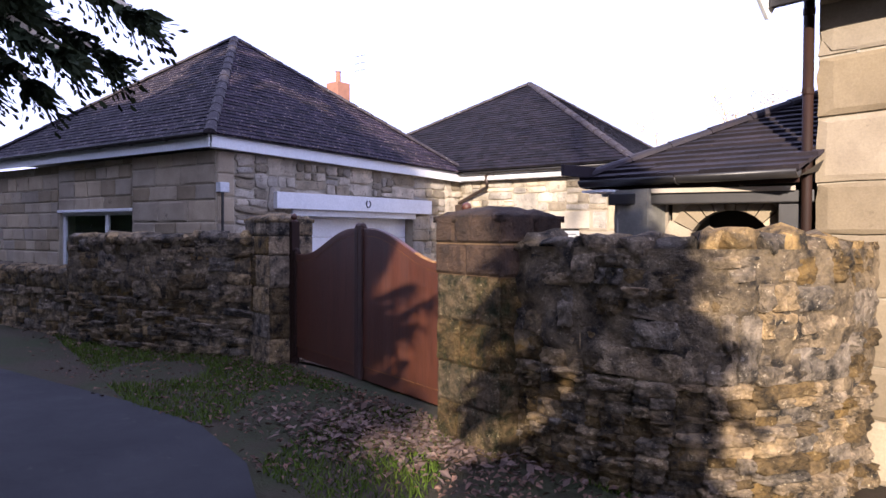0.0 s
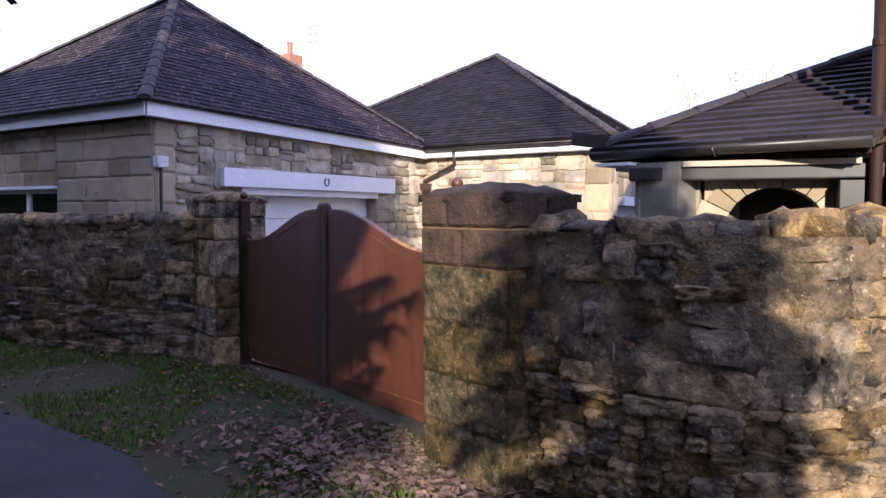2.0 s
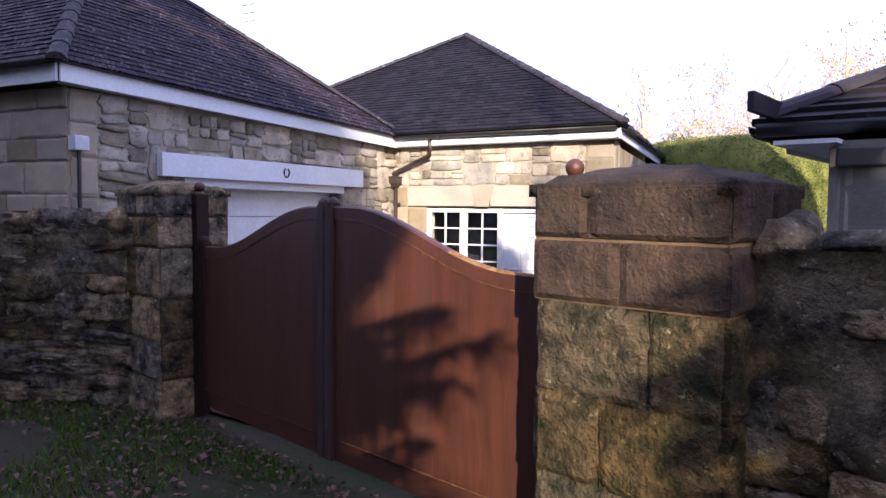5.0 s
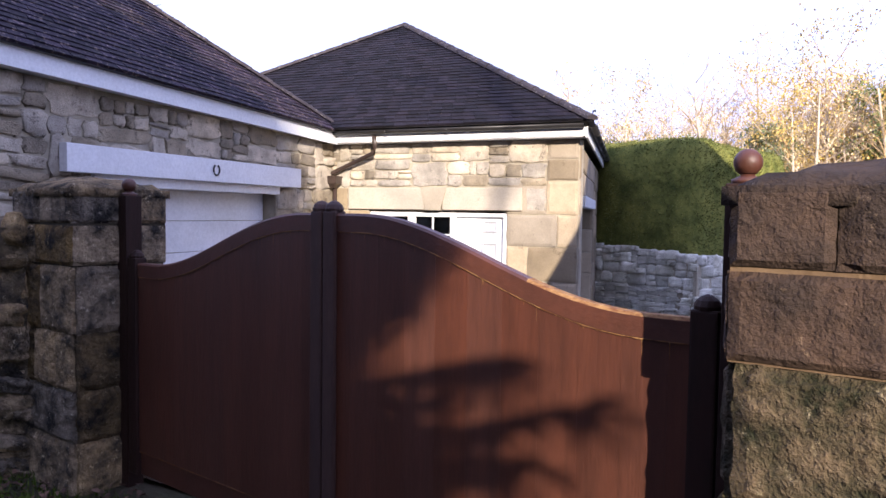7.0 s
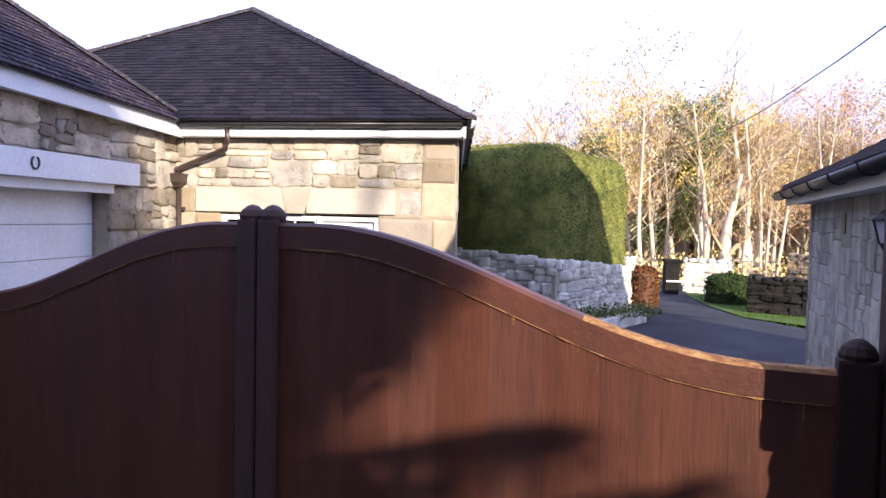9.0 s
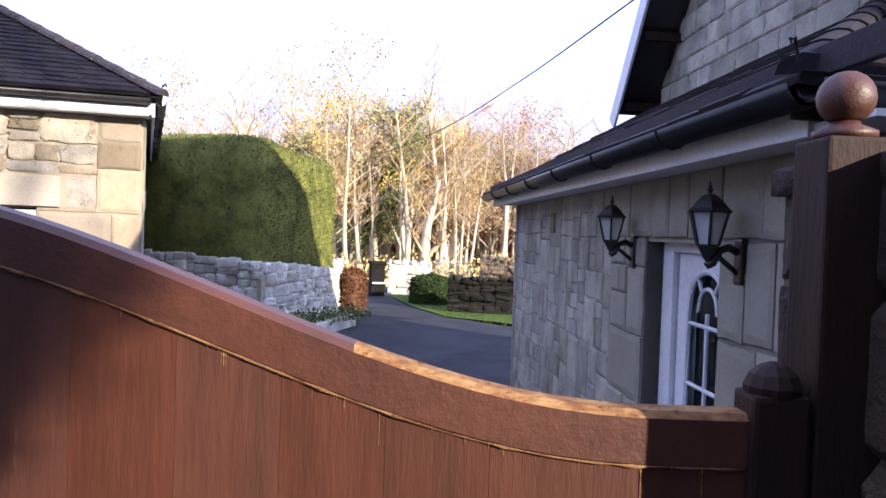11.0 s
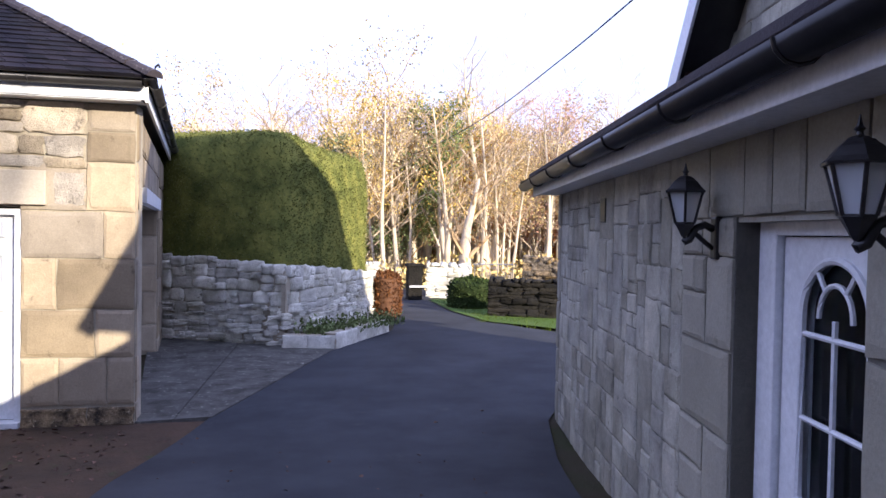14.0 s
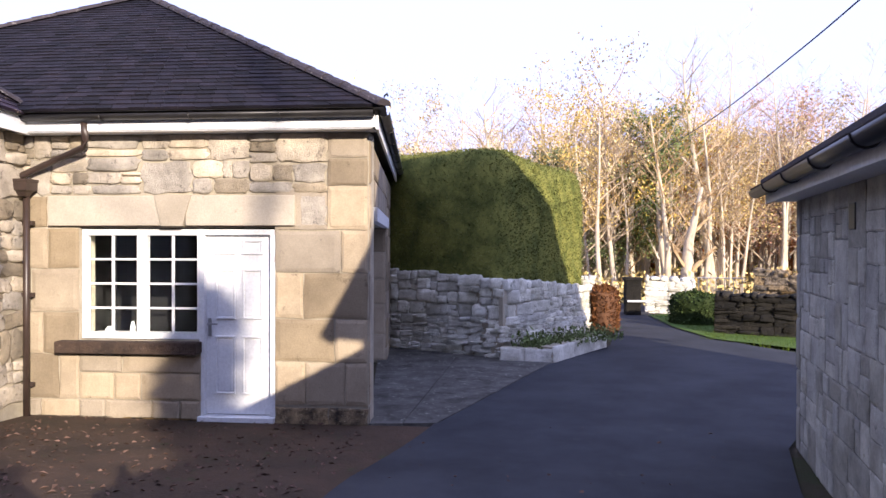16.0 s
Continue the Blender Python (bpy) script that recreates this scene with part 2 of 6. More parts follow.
def thing(name, label, category, group="", kind="", at=None):
    ob = new(name)
    ob.empty_display_size = 0.2
    if at:
        ob.matrix_world = at
    return tagged(ob, label, category, group, kind)


def box(bm, m, sx, sy, sz, bev=0.0):
    """A box centred at m."""
    r = bmesh.ops.create_cube(bm, size=1, matrix=m @ Matrix.Diagonal((sx, sy, sz, 1)))
    if m.determinant() < 0:
        bmesh.ops.reverse_faces(bm, faces=list({f for v in r["verts"] for f in v.link_faces}))
    if bev:
        edges = list({e for v in r["verts"] for e in v.link_edges})
        bmesh.ops.bevel(bm, geom=edges, offset=bev, segments=2, affect="EDGES", profile=0.6)
    return bm


def tube(bm, pts, r, seg=8, r2=None):
    """A round tube along points, tapering to r2."""
    pts = [Vector(p) for p in pts]
    rings = []
    for i, p in enumerate(pts):
        d = (pts[min(i + 1, len(pts) - 1)] - pts[max(i - 1, 0)]).normalized()
        a = d.orthogonal().normalized() if abs(d.z) > 0.9 else d.cross(Vector((0, 0, 1))).normalized()
        b = d.cross(a)
        k = r if r2 is None else r + (r2 - r) * i / (len(pts) - 1)
        rings.append([bm.verts.new(p + k * (math.cos(t) * a + math.sin(t) * b)) for t in [2 * math.pi * j / seg for j in range(seg)]])
    for q, w in zip(rings, rings[1:]):
        for j in range(seg):
            try:
                bm.faces.new((q[j], q[(j + 1) % seg], w[(j + 1) % seg], w[j]))
            except ValueError:
                pass
    for ring in (rings[0], rings[-1]):
        bm.faces.new(ring)
    bmesh.ops.recalc_face_normals(bm, faces=bm.faces[:])
    return bm


def B():
    return bmesh.new()


def lathe(bm, m, profile, seg=16):
    """A turned solid round m's z from (radius, height) pairs."""
    rings = [[bm.verts.new(m @ Vector((r * math.cos(2 * math.pi * j / seg), r * math.sin(2 * math.pi * j / seg), z))) for j in range(seg)] for r, z in profile]
    for q, w in zip(rings, rings[1:]):
        for j in range(seg):
            bm.faces.new((q[j], q[(j + 1) % seg], w[(j + 1) % seg], w[j]))
    bm.faces.new(rings[0][::-1])
    bm.faces.new(rings[-1])
    return bm


# ---- the lie of the land ----
GATE0 = Vector((0.823, 4.355, 0.0))
GD = Vector((-0.964, 0.266, 0.0)).normalized()   # along the gate, from its hinge beside the drive
GN = Vector((0.266, 0.964, 0)).normalized()      # into the yard


def gz(x, y):
    """Height of the ground: the lane lies higher than the yard."""
    n = (x - GATE0.x) * GN.x + (y - GATE0.y) * GN.y
    k = min(max((n - 0.2) / 6.6, 0), 1)
    base = 0.47 * (1 - k * k * (3 - 2 * k))
    far = max(0, y - 30)
    return base + 0.03 * far * min(1, far / 20) if far < 60 else base + 1.8


def strip(name, left, right, mat, label, category, lift=0.005, rows=40, cols=8, rough=0.0):
    """A sheet on the ground between two edges."""
    def at(line, k):
        ls = [(Vector(b) - Vector(a)).length for a, b in zip(line, line[1:])]
        d = k * sum(ls)
        for (a, b), q in zip(zip(line, line[1:]), ls):
            if d <= q + 1e-6:
                return Vector(a).lerp(Vector(b), d / q)
            d -= q
        return Vector(line[-1])
    V, F = [], []
    for i in range(rows + 1):
        a, b = at(left, i / rows), at(right, i / rows)
        for j in range(cols + 1):
            p = a.lerp(b, j / cols)
            if rough and j in (0, cols):
                p = p + Vector((noise.noise((p.x * 2, p.y * 2, 1)), noise.noise((p.x * 2, p.y * 2, 7)))) * rough
            V.append((p.x, p.y, gz(p.x, p.y) + lift))
    for i in range(rows):
        for j in range(cols):
            k = i * (cols + 1) + j
            F.append((k, k + 1, k + cols + 2, k + cols + 1))
    ob = flat_mesh(name, V, F, mat, smooth=True)
    for p in ob.data.polygons:
        if p.normal.z < 0:
            ob.data.flip_normals()
            break
    return tagged(ob, label, category, kind="structure")


xs = [-900, -300, -100, -50, -30] + [-22 + 0.5 * i for i in range(89)] + [30, 50, 100, 300, 900]
ys = [-900, -300, -100, -50, -25] + [-14 + 0.5 * i for i in range(109)] + [48, 60, 100, 300, 900]
V = [(x, y, gz(x, y) + 0.03 * noise.noise((x * 0.9, y * 0.9, 0)) - 0.012 if abs(x) < 25 and -15 < y < 42 else gz(x, y)) for y in ys for x in xs]
F = [(j * len(xs) + i, j * len(xs) + i + 1, (j + 1) * len(xs) + i + 1, (j + 1) * len(xs) + i) for j in range(len(ys) - 1) for i in range(len(xs) - 1)]
ground = tagged(flat_mesh("ground", V, F, "verge", smooth=True), "mossy ground strewn with fallen leaves", "ground", kind="structure")
strip("road", [(30, -24), (6, -1.9), (2.4, 1.25), (0.85, 2.46), (-0.7, 2.9), (-4.4, 2.8), (-30, 2.2)], [(26, -27), (3.2, -4.4), (-0.3, -1.2), (-1.6, -0.6), (-3, -0.5), (-5.5, -0.6), (-30, -1.2)],
      "lane", "dark asphalt lane passing the gateway", "road", 0.02, 60, 8, 0.12)
strip("drive", [(-1.4, 5.2), (-0.9, 8.0), (-0.82, 9.8), (-0.26, 12.3), (1.22, 16.2), (2.45, 18.2), (3.0, 21.0), (3.4, 24.6), (2.0, 28.0)],
      [(0.9, 4.6), (1.75, 5.6), (2.7, 10.0), (3.2, 11.6), (7.0, 15.6), (5.2, 18.6), (4.5, 21.5), (4.6, 25.5), (6.0, 29.0)],
      "asphalt", "smooth dark asphalt drive between the buildings", "drive", 0.025, 60, 10)
strip("yard_earth", [(-2.3, 5.3), (-4.85, 6.5), (-4.9, 9.5), (-4.9, 11.9)], [(-1.4, 5.2), (-0.9, 8.0), (-0.82, 9.8), (-0.35, 11.9)], "earth", "brown leaf-stained yard in front of the stone outbuilding", "yard", 0.018, 30, 10)
apron = thing("concrete_apron", "worn concrete apron of large slabs beside the garage", "paving", kind="structure")
L0, L1, R0, R1 = Vector((-1.04, 11.9)), Vector((-1.95, 17.7)), Vector((-0.30, 12.0)), Vector((1.22, 16.2))
for i in range(3):
    for j in range(2):
        q = []
        for u, v in ((i, j), (i + 1, j), (i + 1, j + 1), (i, j + 1)):
            g = 0.005 * (1 if u == i else -1), 0.005 * (1 if v == j else -1)
            p = L0.lerp(L1, u / 3).lerp(R0.lerp(R1, u / 3), v / 2) + Vector((g[1], g[0]))
            q.append(Vector((p.x, p.y, gz(p.x, p.y))))
        bm = B()
        top, low = [bm.verts.new(p + Vector((0, 0, 0.035))) for p in q], [bm.verts.new(p - Vector((0, 0, 0.05))) for p in q]
        bm.faces.new(top)
        for k in range(4):
            bm.faces.new((top[k], low[k], low[(k + 1) % 4], top[(k + 1) % 4]))
        bmesh.ops.recalc_face_normals(bm, faces=bm.faces[:])
        part("slab", bm, "concrete", apron)

# ---- stonework ----
def unit_stone(seed, rough, grid=4):
    """One stone face of size 1 x 1, bulging out along +y, with uneven edges."""
    rnd = random.Random(seed)
    bm = B()
    n = grid
    rows = []
    for j in range(n + 1):
        row = []
        for i in range(n + 1):
            u, w = i / n - 0.5, j / n - 0.5
            e = max(abs(u), abs(w))
            y = 1.0 - (0.75 if e > 0.49 else 0.0) * (0.5 + 0.5 * rough)
            ju = (rnd.random() - 0.5) * 0.88 / n * rough
            jw = (rnd.random() - 0.5) * 0.88 / n * rough
            if e < 0.49:
                k = 2 * (0.5 - 0.09) * n / (n - 2) if n > 2 else 1
                u, w = (u * k if abs(u) > 0.01 else u), (w * k if abs(w) > 0.01 else w)
                ju, jw = ju * 0.6, jw * 0.6
                y += (rnd.random() - 0.5) * 0.7 * rough
            elif abs(abs(u) - abs(w)) < 0.01 and rough > 0.4:
                u, w = u * (0.86 + 0.1 * rnd.random()), w * (0.86 + 0.1 * rnd.random())
            row.append(bm.verts.new((u + ju, y, w + jw)))
        rows.append(row)
    for j in range(n):
        for i in range(n):
            bm.faces.new((rows[j][i], rows[j + 1][i], rows[j + 1][i + 1], rows[j][i + 1]))
    ring = [rows[0][i] for i in range(n)] + [rows[j][n] for j in range(n)] + [rows[n][i] for i in range(n, 0, -1)] + [rows[j][0] for j in range(n, 0, -1)]
    back = [bm.verts.new((v.co.x, -0.3, v.co.z)) for v in ring]
    for k in range(len(ring)):
        k2 = (k + 1) % len(ring)
        bm.faces.new((ring[k], ring[k2], back[k2], back[k]))
    bmesh.ops.recalc_face_normals(bm, faces=bm.faces[:])
    return bm


STONE_MESHES = {}


def stone_meshes(mat, rough, grid=4):
    key = (mat, rough, grid)
    if key not in STONE_MESHES:
        STONE_MESHES[key] = [mesh_of("stone", unit_stone(90 + i, rough, 3 if rough < 0.2 and grid < 5 else grid), mat, rough > 0.4) for i in range(12)]
    return STONE_MESHES[key]


def split(rect, cw, ch, rnd, out, var=0.5):
    """Cuts a rectangle at random into stones of about cw x ch."""
    s0, s1, z0, z1 = rect
    w, h = s1 - s0, z1 - z0
    lw, lh = cw * (1 + var * (rnd.random() * 1.6 - 0.6)), ch * (1 + var * (rnd.random() * 1.6 - 0.6))
    if w / lw > h / lh and w > 1.35 * lw:
        c = s0 + w * (0.5 + 0.3 * (rnd.random() - 0.5))
        split((s0, c, z0, z1), cw, ch, rnd, out, var)
        split((c, s1, z0, z1), cw, ch, rnd, out, var)
    elif h > 1.35 * lh:
        c = z0 + h * (0.5 + 0.3 * (rnd.random() - 0.5))
        split((s0, s1, z0, c), cw, ch, rnd, out, var)
        split((s0, s1, c, z1), cw, ch, rnd, out, var)
    elif w > 1.35 * lw:
        c = s0 + w * (0.5 + 0.3 * (rnd.random() - 0.5))
        split((s0, c, z0, z1), cw, ch, rnd, out, var)
        split((c, s1, z0, z1), cw, ch, rnd, out, var)
    else:
        out.append(rect)


def courses(rect, heights, lw, rnd, out):
    """Cuts a rectangle into level courses with staggered joints."""
    s0, s1, z0, z1 = rect
    z = z0
    i = 0
    while z < z1 - 0.02:
        h = min(heights[i % len(heights)], z1 - z)
        if z1 - z - h < 0.08:
            h = z1 - z
        s = s0
        while s < s1 - 0.01:
            w = lw * (0.6 + 0.9 * rnd.random())
            if s1 - s - w < lw * 0.45:
                w = s1 - s
            out.append((s, s + w, z, z + h))
            s += w
        z += h
        i += 1


PLACED = {}


def on_line(line, d):
    """The place and the direction a distance d along a line, turning smoothly at its corners."""
    pts = [Vector((*p, 0)) for p in line]
    ls = [(b - a).length for a, b in zip(pts, pts[1:])]
    ts = [(b - a).normalized() for a, b in zip(pts, pts[1:])]
    i = 0
    while i < len(ls) - 1 and d > ls[i]:
        d -= ls[i]
        i += 1
    k = d / ls[i]
    before, after = (ts[i - 1] if i else ts[i]), (ts[i + 1] if i + 1 < len(ts) else ts[i])
    t = ts[i].lerp(before, max(0, 0.5 - k)) if k < 0.5 else ts[i].lerp(after, max(0, k - 0.5))
    return pts[i] + ts[i] * d, t.normalized()


def stones(parent, p0, p1, cells, mat, rough, joint, proud, jitter=0.0, tilt=0.0, seed=1, name="stone", line=None, grid=4):
    """Sets stones on the outer face of a wall from p0 to p1 (the outer side lies to the right of that line)."""
    rnd = random.Random(seed)
    meshes = stone_meshes(mat, rough, grid)
    if line is None:
        line = [p0, p1]
    extra = []
    for s0, s1, z0, z1 in cells:
        w, h = s1 - s0 - joint, z1 - z0 - joint
        if w < 0.02 or h < 0.02:
            continue
        out = proud * (1 + jitter * (rnd.random() * 2 - 1))
        c, t = on_line(line, (s0 + s1) / 2)
        nrm = Vector((t.y, -t.x, 0))
        c = c + Vector((0, 0, (z0 + z1) / 2))
        rot = Matrix((t, nrm, Vector((0, 0, 1)))).transposed().to_4x4()
        m = Matrix.Translation(c) @ rot @ pose(0, 0, 0, 0, tilt * (rnd.random() - 0.5) + (180 if rough > 0.2 and rnd.random() < 0.5 else 0), 0) @ Matrix.Diagonal((w, out, h, 1))
        count = PLACED.get(parent.name, 0)
        me = rnd.choice(meshes)
        if count < 300:
            ob = new(name, me)
            ob.parent = parent
            ob.matrix_basis = m
            PLACED[parent.name] = count + 1
        else:
            extra.append((me, m))
    if extra:
        V, F = [], []
        for me, m in extra:
            k = len(V)
            V += [tuple(m @ v.co) for v in me.vertices]
            F += [tuple(i + k for i in p.vertices) for p in me.polygons]
        ob = flat_mesh("stonework", V, F, mat, parent, rough > 0.4)
        ob["kind"] = "stuff"


def wall_body(name, runs, mat, parent=None, thick=0.3):
    """A wall of upright slabs; each run is (p0, p1, z0, z1), its outer face to the right of p0 to p1."""
    first = None
    for p0, p1, z0, z1 in runs:
        bm = B()
        a, b = Vector((*p0, 0)), Vector((*p1, 0))
        t = (b - a).normalized()
        nrm = Vector((t.y, -t.x, 0))
        rot = Matrix((t, nrm, Vector((0, 0, 1)))).transposed().to_4x4()
        box(bm, Matrix.Translation((a + b) / 2 - nrm * thick / 2 + Vector((0, 0, (z0 + z1) / 2))) @ rot, (b - a).length, thick, z1 - z0)
        ob = part(name, bm, mat, parent)
        first = first or ob
    return first


def along(p0, p1, s):
    return (p0[0] + (p1[0] - p0[0]) * s, p0[1] + (p1[1] - p0[1]) * s)

# ---- roofs ----
def slope(roof, a, b, c, d, mat, gauge=0.115, width=0.18, seed=3, thick=0.014):
    """Rows of lapped tiles on the slope with eave a-b and top c-d (c above b, d above a)."""
    rnd = random.Random(seed)
    a, b, c, d = (Vector(p) for p in (a, b, c, d))
    nrm = (b - a).cross(d - a).normalized()
    if nrm.z < 0:
        nrm = -nrm
    length = ((d + c) / 2 - (a + b) / 2).length
    n = max(2, int(length / gauge))
    V, F = [], []
    for i in range(n):
        k0, k1 = i / n, min((i + 1.25) / n, 1.0)
        l0, r0 = a.lerp(d, k0), b.lerp(c, k0)
        l1, r1 = a.lerp(d, k1), b.lerp(c, k1)
        m = max(1, int((r0 - l0).length / width))
        stagger = 0.5 if i % 2 else 0.0
        marks = [0.0] + [min(1, (j + stagger) / m) for j in range(1, m)] + [1.0]
        for u0, u1 in zip(marks, marks[1:]):
            if u1 - u0 < 1e-4:
                continue
            h = thick + 0.010 * rnd.random()
            g = 0.003 / max((r0 - l0).length, 0.05)
            p = [l0.lerp(r0, u0 + g), l0.lerp(r0, u1 - g), l1.lerp(r1, u1 - g), l1.lerp(r1, u0 + g)]
            k = len(V)
            V += [tuple(p[0] + nrm * h), tuple(p[1] + nrm * h), tuple(p[2] + nrm * 0.004), tuple(p[3] + nrm * 0.004), tuple(p[0] - nrm * 0.01), tuple(p[1] - nrm * 0.01)]
            F += [(k, k + 1, k + 2, k + 3), (k + 4, k + 5, k + 1, k), (k + 4, k, k + 3), (k + 1, k + 5, k + 2)]
    ob = flat_mesh("tiling", V, F, mat, roof)
    ob["kind"] = "stuff"
    return ob


def hip_tiles(roof, p, q, mat, seed=5, r=0.10):
    """A row of half-round tiles from p up to q."""
    p, q = Vector(p), Vector(q)
    d = (q - p).normalized()
    side = d.cross(Vector((0, 0, 1))).normalized()
    up = side.cross(d)
    n = int((q - p).length / 0.33)
    for i in range(n):
        a, b = p.lerp(q, i / n), p.lerp(q, (i + 1.08) / n)
        bm = B()
        rings = []
        for c, k in ((a, 1.12), (b, 0.95)):
            rings.append([bm.verts.new(c + side * math.cos(t) * r * k + up * math.sin(t) * r * 0.75 * k) for t in [math.pi * j / 6 for j in range(7)]])
        for j in range(6):
            bm.faces.new((rings[0][j], rings[0][j + 1], rings[1][j + 1], rings[1][j]))
        bm.faces.new(rings[0])
        bmesh.ops.recalc_face_normals(bm, faces=bm.faces[:])
        part("ridge_tile", bm, mat, roof)


def beam(bm, p, q, w, h, bev=0.0):
    """A rectangular bar from p to q, w across and h high."""
    p, q = Vector(p), Vector(q)
    t = (q - p).normalized()
    n = Vector((t.y, -t.x, 0)).normalized()
    up = n.cross(t)
    rot = Matrix((t, n, up)).transposed().to_4x4()
    return box(bm, Matrix.Translation((p + q) / 2) @ rot, (q - p).length, w, h, bev)


def gutter(parent, p, q, mat="black", r=0.06, brackets=True):
    """A half-round gutter from p to q with its brackets."""
    p, q = Vector(p), Vector(q)
    t = (q - p).normalized()
    n = Vector((t.y, -t.x, 0)).normalized()
    bm = B()
    rows = []
    for c in (p, q):
        arc = [c + n * math.cos(a) * r + Vector((0, 0, -math.sin(a) * r)) for a in [math.pi * j / 8 for j in range(9)]]
        arc += [c + n * math.cos(a) * (r - 0.008) + Vector((0, 0, -math.sin(a) * (r - 0.008))) for a in [math.pi * j / 8 for j in range(8, -1, -1)]]
        rows.append([bm.verts.new(v) for v in arc])
    k = len(rows[0])
    for j in range(k):
        bm.faces.new((rows[0][j], rows[0][(j + 1) % k], rows[1][(j + 1) % k], rows[1][j]))
    bm.faces.new(rows[0])
    bm.faces.new(rows[1])
    bmesh.ops.recalc_face_normals(bm, faces=bm.faces[:])
    g = part("gutter", bm, mat, parent, "dark half-round gutter", True)
    if brackets:
        L = (q - p).length
        for i in range(1, max(2, int(L / 0.9))):
            c = p.lerp(q, i / max(2, int(L / 0.9)))
            b2 = B()
            tube(b2, [c + n * math.cos(u) * (r + 0.006) - Vector((0, 0, math.sin(u) * (r + 0.006))) for u in [math.pi * k / 6 for k in range(7)]], 0.007, 5)
            ob = part("bracket", b2, mat, g)
    return g


def pyramid_roof(parent, quad, apex, mat, seed, label):
    """A hipped roof over four eave corners."""
    quad = [Vector(p) for p in quad]
    apex = Vector(apex)
    bm = B()
    vs = [bm.verts.new(p) for p in quad]
    top = bm.verts.new(apex)
    for i in range(4):
        bm.faces.new((vs[i], vs[(i + 1) % 4], top))
    bm.faces.new(vs[::-1])
    roof = part("roof", bm, "black", parent, label)
    up = Vector((0, 0, 0.02))
    for i in range(4):
        a, b = quad[i] + up, quad[(i + 1) % 4] + up
        slope(roof, a, b, apex + up, apex + up, mat, seed=seed + i)
        hip_tiles(roof, quad[i] + Vector((0, 0, 0.015)), apex + Vector((0, 0, 0.015)), "lead", r=0.085)
    return roof


# ---- the stone outbuilding: garage pavilion and workshop wing ----
SW, SE_ = (-12.4, 5.40), (-4.95, 5.85)          # street face
IN = (-4.95, 11.9)                               # inner corner of the yard
FC = (-1.03, 11.9)                               # free corner of the wing
FB = (-2.0, 19.6)                                # far end of the wing's side wall
building = thing("garage_building", "L-shaped sandstone garage building with two hipped dark tiled roofs", "building")
ZF = 3.18

# yard front of the wing, with window and door in one opening
front = wall_body("wall", [((-5.3, 11.9), (-4.30, 11.9), -0.3, ZF), ((-4.30, 11.9), (-2.90, 11.9), -0.3, 0.90), ((-2.06, 11.9), FC, -0.3, ZF), ((-4.30, 11.9), (-2.06, 11.9), 2.15, ZF), ((-2.90, 11.9), (-2.06, 11.9), -0.3, 0.03)], "mortar", building)
front["label"] = "cream sandstone front wall with large dressed blocks"
rnd = random.Random(11)
cells = []
H = [0.20, 0.47, 0.47, 0.50, 0.45]
courses((0.05, 1.0, 0.02, 2.15), [0.22, 0.5, 0.47, 0.48, 0.48], 0.5, rnd, cells)
courses((3.24, 4.27, 0.22, 2.60), [0.47, 0.47, 0.50, 0.46, 0.5], 0.5, rnd, cells)
courses((1.0, 2.40, 0.02, 0.74), [0.22, 0.30, 0.22], 0.5, rnd, cells)
courses((0.05, 0.62, 2.15, 2.50), [0.35], 0.5, rnd, cells)
courses((3.82, 4.27, 2.60, ZF), [0.30], 0.5, rnd, cells)
stones(front, (-5.3, 11.9), FC, cells, "ashlar", 0.12, 0.014, 0.022, 0.2, seed=2)
cells = []
courses((3.24, 4.27, 0.0, 0.20), [0.2], 0.5, rnd, cells)
courses((0.05, 2.40, 0.0, 0.06), [0.06], 0.6, rnd, cells)
stones(front, (-5.3, 11.9), FC, cells, "garden", 0.25, 0.01, 0.03, 0.2, seed=4)
cells = []
split((0.05, 3.82, 2.52, ZF), 0.36, 0.19, rnd, cells, 0.9)
split((3.52, 3.82, 2.15, 2.52), 0.3, 0.3, rnd, cells)
stones(front, (-5.3, 11.9), FC, cells, "rubble", 0.7, 0.014, 0.035, 0.4, 3, seed=3)
bm = B()
box(bm, pose(-3.99, 11.885, 2.335), 1.30, 0.09, 0.33, 0.01)
part("lintel", bm, "lintel", building, "pale dressed stone lintel")
bm = B()
for x in (-2.44,):
    box(bm, pose(x, 11.885, 2.335), 1.22, 0.09, 0.33, 0.01)
part("lintel", bm, "lintel", building, "pale dressed stone lintel")
bm = B()
vs = [bm.verts.new(p) for p in ((-3.32, 11.825, 2.165), (-3.08, 11.825, 2.165), (-2.98, 11.825, 2.505), (-3.40, 11.825, 2.505), (-3.32, 11.95, 2.165), (-3.08, 11.95, 2.165), (-2.98, 11.95, 2.505), (-3.40, 11.95, 2.505))]
for f in ((0, 1, 2, 3), (7, 6, 5, 4), (0, 4, 5, 1), (1, 5, 6, 2), (2, 6, 7, 3), (3, 7, 4, 0)):
    bm.faces.new([vs[i] for i in f])
bmesh.ops.recalc_face_normals(bm, faces=bm.faces[:])
part("keystone", bm, "lintel", building, "tapered keystone")
bm = B()
box(bm, pose(-3.70, 11.86, 0.83), 1.62, 0.22, 0.13, 0.015)
part("window_sill", bm, "cap", building, "brown stone window sill")

